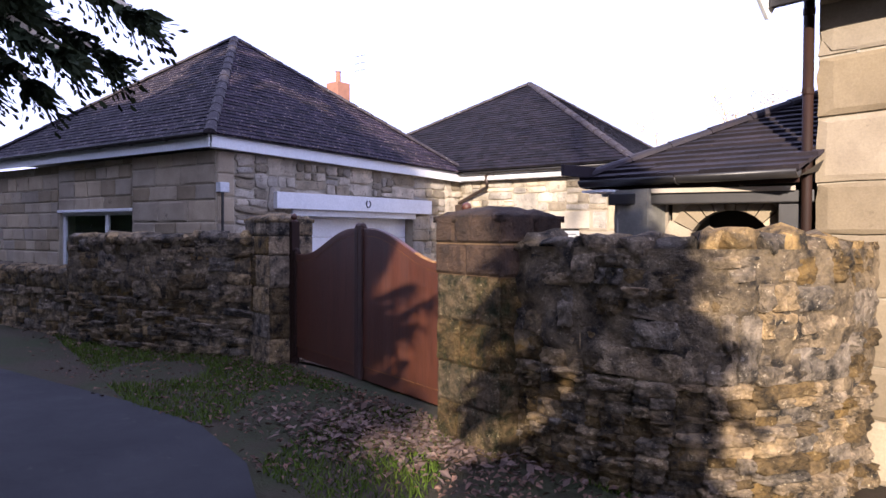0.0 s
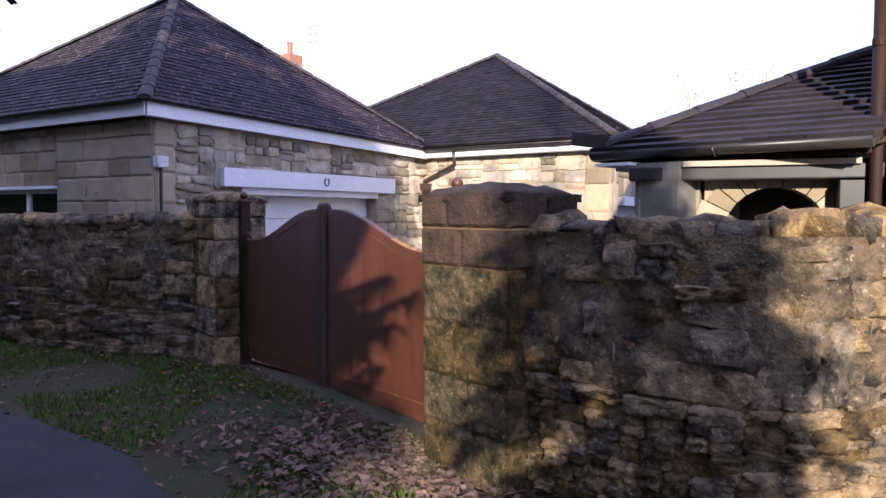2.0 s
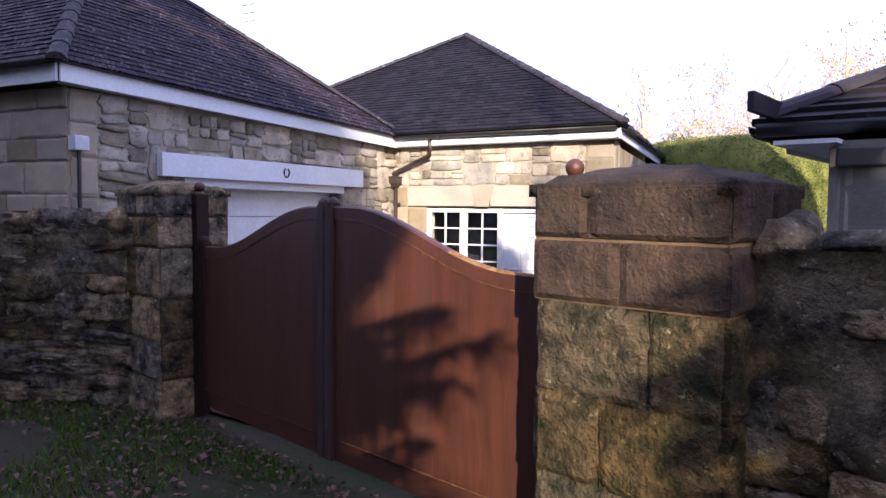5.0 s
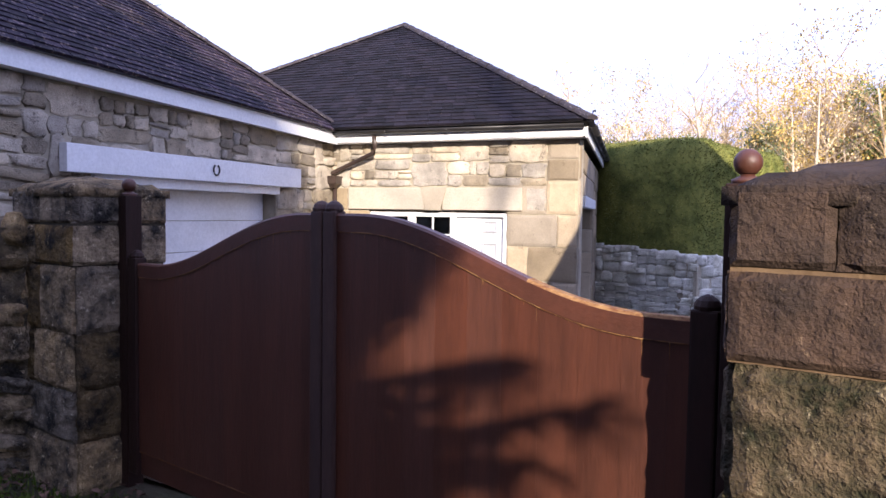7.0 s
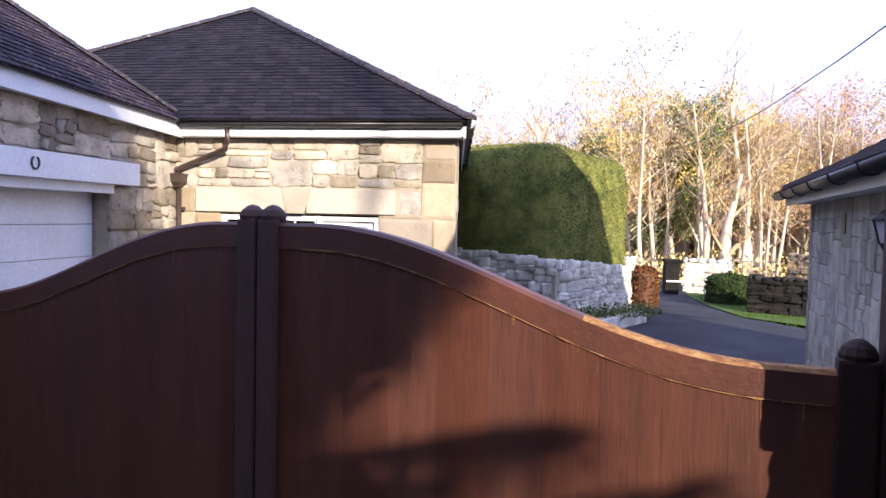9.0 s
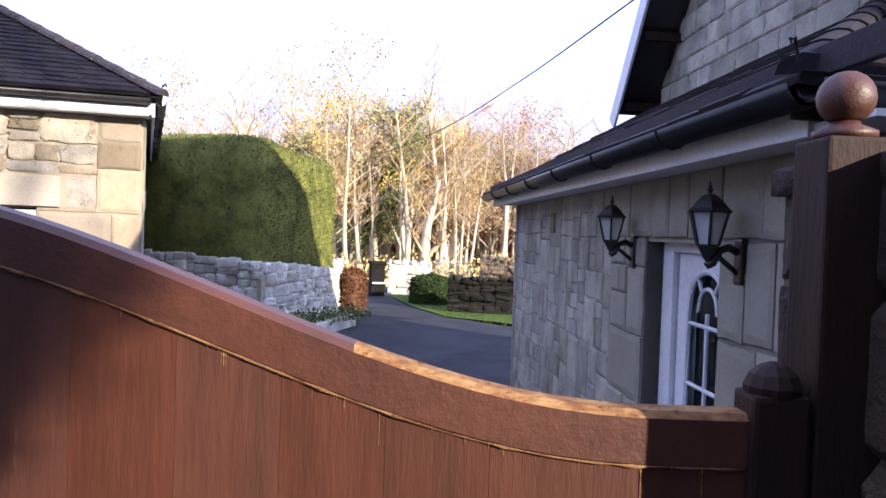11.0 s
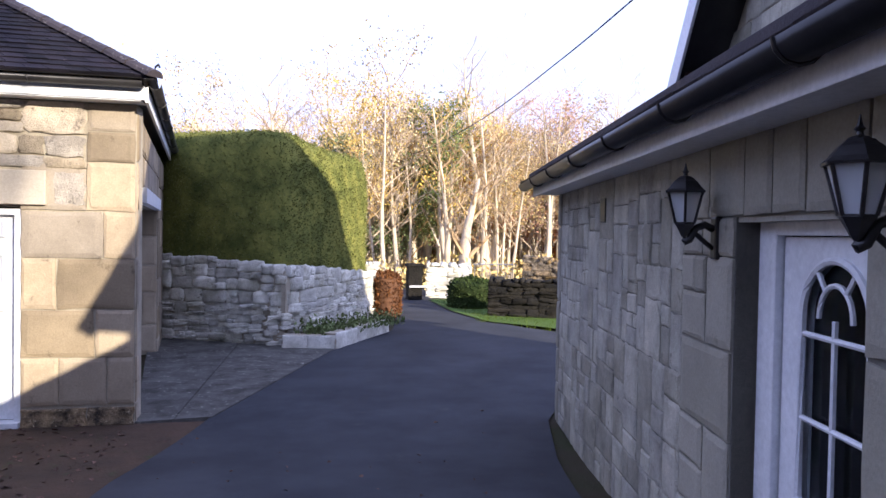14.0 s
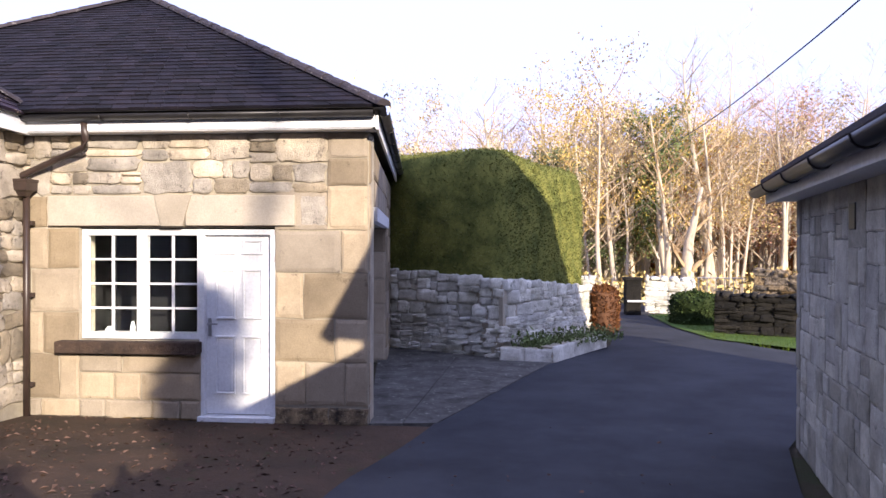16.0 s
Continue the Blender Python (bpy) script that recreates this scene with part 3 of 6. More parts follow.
# side wall with the second garage door
side = wall_body("wall", [(along(FC, FB, 0.008), along(FC, FB, 0.07), -0.3, 3.1), (along(FC, FB, 0.07), along(FC, FB, 0.55), 2.25, 3.1), (along(FC, FB, 0.55), FB, -0.3, 3.1)], "mortar", building)
side["label"] = "pale sandstone side wall with a garage opening"
cells = []
courses((0.02, 0.54, 0.02, 3.1), [0.20, 0.47, 0.47, 0.50, 0.46, 0.5, 0.5], 0.9, rnd, cells)
courses((4.28, 7.7, 0.02, 3.1), [0.20, 0.47, 0.47, 0.50, 0.46, 0.5, 0.5], 0.6, rnd, cells)
courses((0.54, 4.28, 2.4, 3.1), [0.35], 0.6, rnd, cells)
stones(side, FC, FB, cells, "ashlar", 0.12, 0.014, 0.022, 0.2, seed=5)
jo = along(FC, FB, 0.55)
ji = (jo[0] - 0.75, jo[1] - 0.09)
wall_body("wall", [(ji, jo, -0.3, 2.25)], "mortar", building, 0.25)
cells = []
courses((0, 0.75, 0.02, 2.24), [0.45, 0.5, 0.42], 0.4, rnd, cells)
stones(side, ji, jo, cells, "ashlar", 0.12, 0.014, 0.022, 0.2, seed=6)


def garage_door(parent, p0, p1, z0, z1, inset, n=5):
    """A white panelled up-and-over door set back in its opening."""
    a, b = Vector((*p0, 0)), Vector((*p1, 0))
    t = (b - a).normalized()
    nn = Vector((t.y, -t.x, 0))
    a, b = a - nn * inset, b - nn * inset
    door = None
    h = (z1 - z0) / n
    for i in range(n):
        bm = B()
        beam(bm, a + Vector((0, 0, z0 + (i + 0.5) * h)), b + Vector((0, 0, z0 + (i + 0.5) * h)), 0.04, h - 0.008, 0.006)
        if door is None:
            door = part("garage_door", bm, "white", parent, "white horizontally panelled garage door")
        else:
            part("panel", bm, "white", door)
    return door


garage_door(building, along(FC, FB, 0.075), along(FC, FB, 0.54), 0.02, 2.25, 0.5)
bm = B()
beam(bm, (*along(FC, FB, 0.11), 2.33), (*along(FC, FB, 0.56), 2.33), 0.10, 0.17, 0.005)
part("door_header", bm, "white", building, "white boarded door header")

# yard wall with the first garage door
yard = wall_body("wall", [(SE_, (-4.95, 7.35), 0, 3.3), ((-4.95, 10.35), IN, 0, 3.3), ((-4.95, 7.35), (-4.95, 10.35), 2.36, 3.3)], "mortar", building)
yard["label"] = "random rubble sandstone wall above the garage door"
cells = []
split((4.50, 6.05, 0.2, 3.20), 0.30, 0.20, rnd, cells, 0.9)
split((1.50, 4.50, 2.42, 3.24), 0.28, 0.22, rnd, cells, 0.95)
split((0.33, 1.50, 0.3, 3.30), 0.30, 0.24, rnd, cells, 0.9)
stones(yard, SE_, IN, cells, "rubble", 1.0, 0.022, 0.035, 0.5, 14, seed=7)
cells = []
courses((0, 0.31, 0.3, 3.30), [0.35, 0.42], 0.8, rnd, cells)
stones(yard, SE_, IN, cells, "ashlar", 0.15, 0.014, 0.03, 0.2, seed=8)
garage_door(building, (-4.95, 7.37), (-4.95, 10.33), 0.1, 2.36, 0.22, 6)
bm = B()
box(bm, pose(-4.84, 8.80, 2.588), 0.10, 3.88, 0.27, 0.008)
board = part("door_header", bm, "white", building, "long white board over the garage door")
bm = B()
box(bm, pose(-4.93, 8.80, 2.40), 0.10, 3.10, 0.11, 0.008)
part("door_frame", bm, "white", building)
bm = B()
pts = [(-4.783, 8.92 + 0.052 * math.sin(a), 2.60 - 0.062 * math.cos(a)) for a in [radians(30 + 300 * i / 14) for i in range(15)]]
tube(bm, [(x, y, 5.195 - z) for x, y, z in pts], 0.011, 6)
shoe = part("horseshoe", bm, "black", None)
tagged(shoe, "dark iron horseshoe nailed to the white garage board", "horseshoe")

# street face with its window
street = wall_body("wall", [(SW, along(SW, SE_, 0.362), 0, 3.3), (along(SW, SE_, 0.362), along(SW, SE_, 0.697), 0, 1.3), (along(SW, SE_, 0.697), SE_, 0, 3.3), (along(SW, SE_, 0.362), along(SW, SE_, 0.697), 2.42, 3.3)], "mortar", building)
street["label"] = "coursed sandstone street wall with a window"
cells = []
courses((0, 2.68, 0.4, 3.32), [0.24, 0.30, 0.2], 0.5, rnd, cells)
courses((5.21, 7.46, 0.4, 3.32), [0.24, 0.30, 0.2, 0.34], 0.55, rnd, cells)
courses((2.70, 5.19, 2.44, 3.32), [0.24, 0.30], 0.55, rnd, cells)
stones(street, SW, SE_, cells, "ashlar", 0.2, 0.016, 0.025, 0.3, seed=9)
wall_body("wall", [((-12.4, 11.9), SW, 0, 3.3)], "mortar", building)
wall_body("wall", [((-11.3, 20.2), (-11.3, 11.9), 0, 3.1), (FB, (-11.3, 20.2), 0, 3.1)], "mortar", building)
pyramid_roof(building, [(-4.71, 5.58, 3.50), (-4.71, 11.95, 3.33), (-12.6, 11.95, 3.45), (-12.6, 5.08, 3.5)], (-7.98, 8.26, 5.99), "tileold", 30, "hipped roof of dark lichen-spotted tiles")
pyramid_roof(building, [(-0.80, 11.53, 3.37), (-1.80, 19.6, 3.37), (-9.9, 19.6, 3.37), (-9.9, 11.53, 3.37)], (-5.24, 15.15, 5.87), "tile", 40, "hipped roof of dark plain tiles")


def fascia(p, q, h=0.17, drop=0.0, mat="white", g=True, gm="black"):
    bm = B()
    beam(bm, Vector(p) - Vector((0, 0, h / 2)), Vector(q) - Vector((0, 0, h / 2)), 0.03, h, 0.004)
    part("fascia", bm, mat, building, "white painted fascia board")
    if g:
        t = (Vector(q) - Vector(p)).normalized()
        n = Vector((t.y, -t.x, 0))
        gutter(building, Vector(p) + n * 0.075 + Vector((0, 0, 0.03)), Vector(q) + n * 0.075 + Vector((0, 0, 0.03)), gm)


fascia((-4.85, 11.68, 3.32), (-0.92, 11.68, 3.32), 0.13)
fascia((-0.90, 11.68, 3.32), (-1.85, 19.5, 3.32), 0.15)
fascia((-4.78, 11.75, 3.34), (-4.78, 5.66, 3.50), 0.18)
fascia((-12.6, 5.15, 3.50), (-4.80, 5.64, 3.50), 0.18)
for p, q in (((-5.2, 11.80, 3.185), (-0.95, 11.80, 3.185)),):
    bm = B()
    beam(bm, p, q, 0.24, 0.012)
    part("soffit", bm, "white", building)
bm = B()
beam(bm, (-4.87, 11.8, 3.20), (-4.87, 5.75, 3.33), 0.20, 0.012)
part("soffit", bm, "white", building)

sw0, sw1 = Vector((*along(SW, SE_, 0.362), 0)), Vector((*along(SW, SE_, 0.697), 0))
swt = (sw1 - sw0).normalized()
swn = Vector((-swt.y, swt.x, 0)) * 0.09
street_window = thing("window_2", "white framed window facing the lane", "window", kind="structure")
bm = B()
up = Vector((0, 0, 1))
for k in (0.015, 0.62, 0.985):
    c = sw0.lerp(sw1, k) + swn
    beam(bm, c - swt * 0.03 + up * 1.87, c + swt * 0.03 + up * 1.87, 0.07, 1.10, 0.005)
for z in (1.34, 2.39):
    beam(bm, sw0 + swn + up * z, sw1 + swn + up * z, 0.068, 0.07, 0.005)
beam(bm, sw0 - swn * 0.25 + up * 2.44, sw1 - swn * 0.25 + up * 2.44, 0.05, 0.05, 0.005)
part("window_frame", bm, "white", street_window)
for k0, k1 in ((0.03, 0.6), (0.64, 0.97)):
    bm = B()
    beam(bm, sw0.lerp(sw1, k0) + swn + up * 1.87, sw0.lerp(sw1, k1) + swn + up * 1.87, 0.006, 0.98)
    pane = part("pane", bm, "glass", street_window)
    pane.visible_shadow = False
# near-black panel close behind the panes, in place of a room's shade
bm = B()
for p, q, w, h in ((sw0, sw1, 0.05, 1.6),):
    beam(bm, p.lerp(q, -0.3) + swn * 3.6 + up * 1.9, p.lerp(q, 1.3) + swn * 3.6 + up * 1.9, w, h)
tagged(part("wall_room", bm, "room_shade"), "near-black panel standing for the unlit room behind the street window", "wall", kind="structure")

# window and door of the wing
window = thing("window", "white casement window with small square panes", "window", kind="structure")
win_frame = B()
for x in (-4.27, -3.60, -2.93):
    box(win_frame, pose(x, 11.98, 1.525), 0.065 if x != -3.60 else 0.12, 0.07, 1.23, 0.006)
for z in (0.945, 2.10):
    box(win_frame, pose(-3.60, 11.98, z), 1.40, 0.068, 0.07, 0.006)
part("window_frame", win_frame, "white", window)
for x0, x1 in ((-4.23, -3.67), (-3.53, -2.97)):
    bm = B()
    for k in (1,):
        box(bm, pose((x0 + x1) / 2, 11.975, 1.525), 0.022, 0.03, 1.12)
    for k in (1, 2, 3):
        box(bm, pose((x0 + x1) / 2, 11.975, 0.98 + 1.09 * k / 4), x1 - x0, 0.028, 0.022)
    part("glazing_bar", bm, "white", window)
    for i in range(2):
        for k in range(4):
            bm = B()
            box(bm, pose(x0 + (i + 0.5) * (x1 - x0) / 2, 11.985, 0.98 + 1.09 * (k + 0.5) / 4), (x1 - x0) / 2 - 0.02, 0.006, 0.25)
            pane = part("pane", bm, "glass", window)
            pane.visible_shadow = False
for x, w, h in ((-4.08, 0.10, 0.07), (-3.80, 0.06, 0.13)):
    bm = B()
    lathe(bm, pose(x, 12.12, 0.955), [(w * 0.35, 0), (w * 0.5, h * 0.25), (w * 0.46, h * 0.6), (w * 0.25, h * 0.85), (w * 0.3, h)], 12)
    tagged(part("ornament", bm, "white", None, "", True), "small pale pot standing on the inner window ledge", "ornament")
bm = B()
box(bm, pose(-3.6, 12.16, 0.94), 1.4, 0.26, 0.03)
tagged(part("window_ledge", bm, "white"), "inner window ledge", "ledge", kind="structure")
# near-black box behind the casement, its colour standing for indoor shade
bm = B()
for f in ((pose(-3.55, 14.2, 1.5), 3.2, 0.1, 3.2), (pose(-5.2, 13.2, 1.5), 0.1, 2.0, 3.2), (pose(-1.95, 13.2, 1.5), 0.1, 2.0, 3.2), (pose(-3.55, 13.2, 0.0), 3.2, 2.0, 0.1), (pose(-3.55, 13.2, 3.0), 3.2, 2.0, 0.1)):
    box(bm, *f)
tagged(part("wall_inside", bm, "room_shade"), "near-black box standing for the unlit room behind the window", "wall", kind="structure")


def panel_door(name, x0, x1, z0, z1, y, label):
    d = thing(name, label, "door", kind="structure")
    bm = B()
    for x in (x0 + 0.03, x1 - 0.03):
        box(bm, pose(x, y + 0.05, (z0 + z1) / 2), 0.06, 0.09, z1 - z0, 0.005)
    box(bm, pose((x0 + x1) / 2, y + 0.05, z1 - 0.03), x1 - x0, 0.088, 0.06, 0.005)
    part("door_frame", bm, "white", d)
    bm = B()
    box(bm, pose((x0 + x1) / 2, y + 0.085, (z0 + z1) / 2), x1 - x0 - 0.12, 0.04, z1 - z0 - 0.08)
    leaf = part("leaf", bm, "white", d)
    w = x1 - x0
    for cx in (x0 + w * 0.32, x0 + w * 0.68):
        for a, b in ((0.06, 0.30), (0.37, 0.62), (0.69, 0.94)):
            zz0, zz1 = z0 + (z1 - z0) * (1 - b), z0 + (z1 - z0) * (1 - a)
            if a < 0.1:
                zz0 = zz1 - 0.14
            elif a < 0.5:
                zz1, zz0 = z0 + (z1 - z0) * 0.785, z0 + (z1 - z0) * 0.53
            else:
                zz1, zz0 = z0 + (z1 - z0) * 0.43, z0 + (z1 - z0) * 0.13
            bm = B()
            zc, hh, ww = (zz0 + zz1) / 2, zz1 - zz0, w * 0.24
            for dz in (-hh / 2, hh / 2):
                box(bm, pose(cx, y + 0.058, zc + dz), ww + 0.03, 0.028, 0.022, 0.006)
            for dx in (-ww / 2, ww / 2):
                box(bm, pose(cx + dx, y + 0.058, zc), 0.022, 0.027, hh - 0.02, 0.006)
            box(bm, pose(cx, y + 0.066, zc), ww - 0.05, 0.014, hh - 0.05, 0.006)
            part("panel", bm, "white", leaf)
    bm = B()
    box(bm, pose(x0 + 0.10, y + 0.055, z0 + 1.0), 0.035, 0.02, 0.20, 0.006)
    tube(bm, [(x0 + 0.10, y + 0.05, z0 + 1.04), (x0 + 0.10, y + 0.0, z0 + 1.04), (x0 + 0.21, y + 0.0, z0 + 1.04)], 0.010, 8)
    part("door_handle", bm, "steel", leaf, "slim metal lever handle")
    bm = B()
    box(bm, pose((x0 + x1) / 2, y + 0.02, z0 + 0.0), x1 - x0, 0.16, 0.06, 0.01)
    part("threshold", bm, "white", d)
    return d


panel_door("door_1", -2.92, -2.06, 0.05, 2.13, 11.90, "closed white six-panel door in the stone wing")

# rainwater pipe with its hopper in the inner corner
rain = thing("downpipe", "dark brown rainwater pipe with a hopper in the yard corner", "downpipe")
bm = B()
tube(bm, [(-4.10, 11.66, 3.28), (-4.10, 11.68, 3.10), (-4.14, 11.72, 3.02), (-4.98, 11.80, 2.70), (-5.02, 11.80, 2.62)], 0.035, 10)
part("offset_pipe", bm, "brownpipe", rain, "", True)
bm = B()
lathe(bm, Matrix.Translation((-4.86, 11.76, 2.49)) @ pose(0, 0, 0, 0, 0, 45), [(0.05, 0.0), (0.09, 0.05), (0.13, 0.07), (0.135, 0.16), (0.145, 0.165), (0.145, 0.19)], 4)
part("hopper", bm, "brownpipe", rain, "square rainwater hopper")
bm = B()
tube(bm, [(-4.86, 11.80, 2.50), (-4.86, 11.80, 0.05)], 0.036, 10)
part("pipe", bm, "brownpipe", rain, "", True)
for z in (0.4, 1.4, 2.2):
    bm = B()
    box(bm, pose(-4.86, 11.83, z), 0.13, 0.06, 0.05, 0.008)
    part("clip", bm, "brownpipe", rain)

# street corner pipe and grey box of the pavilion
dp = thing("junction_box", "small grey box with a black cable pipe on the corner", "junction box")
bm = B()
box(bm, pose(-4.86, 5.90, 2.74), 0.12, 0.16, 0.15, 0.012)
part("box", bm, "greyfascia", dp)
bm = B()
tube(bm, [(-4.86, 5.90, 2.68), (-4.86, 5.90, 0.5)], 0.022, 8)
part("pipe", bm, "black", dp, "black pipe")

# ---- the gateway ----
def gp(s, n, z):
    """A place by distance along the gate, out towards the yard, and height."""
    p = GATE0 + GD * s + GN * n
    return Vector((p.x, p.y, z))


GROT = Matrix((GD, GN, Vector((0, 0, 1)))).transposed().to_4x4()
gates = thing("gate", "closed pair of swan-necked brown boarded wooden gates", "gate")
GC, GL = 1.655, 3.27                                  # meeting stile and far hinge


def gtop(s):
    k = min(max((abs(s - 1.62) - 0.17) * 0.785, 0), 1)
    return 1.80 + 0.305 * (0.5 + 0.5 * math.cos(math.pi * k))


for leaf_no, (s0, s1) in enumerate(((-0.045, GC - 0.005), (GC + 0.005, GL + 0.02))):
    bm = B()
    lo = 0.56
    beam(bm, gp(s0, 0.02, lo + 0.07), gp(s1, 0.02, lo + 0.07), 0.045, 0.14, 0.006)
    leaf = part("leaf", bm, "gaterail", gates, "gate leaf of upright stained boards")
    n = 11
    for i in range(n):
        a, b = s0 + (s1 - s0) * i / n, s0 + (s1 - s0) * (i + 1) / n
        bm = B()
        V = []
        for nn in (-0.012, 0.022):
            for s in (a + 0.0003, (a + b) / 2, b - 0.0003):
                V.append([bm.verts.new(gp(s, nn, lo + 0.13)), bm.verts.new(gp(s, nn, gtop(s) - 0.07))])
        for k in (0, 1):
            bm.faces.new((V[k][0], V[k + 1][0], V[k + 1][1], V[k][1]))
            bm.faces.new((V[k + 3][0], V[k + 3][1], V[k + 4][1], V[k + 4][0]))
            bm.faces.new((V[k][1], V[k + 1][1], V[k + 4][1], V[k + 3][1]))
        bm.faces.new((V[0][0], V[0][1], V[3][1], V[3][0]))
        bm.faces.new((V[2][0], V[5][0], V[5][1], V[2][1]))
        bmesh.ops.recalc_face_normals(bm, faces=bm.faces[:])
        part("board", bm, "gate", leaf)
    bm = B()
    rows = []
    for i in range(29):
        s = s0 + (s1 - s0) * i / 28
        t0, t1 = gtop(s) - 0.078, gtop(s)
        rows.append([bm.verts.new(gp(s, nn, z)) for nn, z in ((-0.0175, t0), (-0.0175, t1 - 0.010), (-0.008, t1), (0.03, t1), (0.045, t1 - 0.012), (0.045, t0))])
    for p, q in zip(rows, rows[1:]):
        for j in range(6):
            bm.faces.new((p[j], p[(j + 1) % 6], q[(j + 1) % 6], q[j]))
    bm.faces.new(rows[0])
    bm.faces.new(rows[-1])
    bmesh.ops.recalc_face_normals(bm, faces=bm.faces[:])
    rail = part("top_rail", bm, "gaterail", leaf, "worn curved top rail")
    rail.data.materials.append(M["wornwood"])
    for f in rail.data.polygons:
        d = (f.center - GATE0).dot(GD)
        if leaf_no == 0 and d < 0.62 and f.normal.z > 0.3:
            f.material_index = 1
    for zf, h in ((lambda s: gtop(s) - 0.080, 0.004), (lambda s: lo + 0.142, 0.004)):
        bm = B()
        rows = []
        wear = random.Random(8 + leaf_no)
        for i in range(57):
            s = s0 + 0.09 + (s1 - s0 - 0.18) * i / 56
            k = h * wear.uniform(0.1, 1.0)
            rows.append([bm.verts.new(gp(s, -0.0185, zf(s) - k)), bm.verts.new(gp(s, -0.0190, zf(s))), bm.verts.new(gp(s, -0.0185, zf(s) + k * 0.4))])
        for p, q in zip(rows, rows[1:]):
            bm.faces.new((p[0], q[0], q[1], p[1]))
            bm.faces.new((p[1], q[1], q[2], p[2]))
        for _ in range(34):
            s, ln = s0 + 0.1 + (s1 - s0 - 0.2) * wear.random(), 0.008 + 0.05 * wear.random() ** 3
            w = 0.0006 + 0.001 * wear.random()
            bm.faces.new([bm.verts.new(gp(s + a, -0.0136, zf(s) - b)) for a, b in ((-w, 0), (w, 0), (w * 0.4, ln), (-w * 0.4, ln))])
        part("worn_edge", bm, "wornwood", leaf, "pale worn edge along the rail")
    ends = ((s0 + 0.043, 1.83), (s1 - 0.035, 2.115)) if leaf_no == 0 else ((s0 + 0.035, 2.115), (s1 - 0.043, 1.83))
    for s, top in ends:
        bm = B()
        box(bm, Matrix.Translation(gp(s, 0.005, (lo + top) / 2)) @ GROT, 0.085 if top < 2 else 0.07, 0.075, top - lo, 0.008)
        lathe(bm, Matrix.Translation(gp(s, 0.005, top - 0.002)), [(0.040, 0), (0.042, 0.012), (0.034, 0.03), (0.018, 0.043), (0.004, 0.048)], 12)
        part("stile", bm, "stile" if top > 2 else "post", leaf, "dark stile with a rounded top")
for s, ztop in ((-0.100, 2.21), (GL + 0.085, 2.19)):
    post = thing("gate_post", "square dark wooden gate post topped with a ball", "gate post", "gate posts")
    bm = B()
    box(bm, Matrix.Translation(gp(s, 0.02, (0.35 + ztop) / 2)) @ GROT, 0.10, 0.10, ztop - 0.35, 0.006)
    part("shaft", bm, "post", post)
    bm = B()
    c = gp(s, 0.02, ztop)
    prof = [(0.045, 0), (0.045, 0.012), (0.022, 0.022), (0.02, 0.03)] + [(0.041 * math.sin(a), 0.062 - 0.041 * math.cos(a)) for a in [radians(25 + 150 * i / 9) for i in range(10)]]
    lathe(bm, Matrix.Translation(c), prof, 18)
    part("ball", bm, "gaterail", post, "turned wooden ball finial", True)


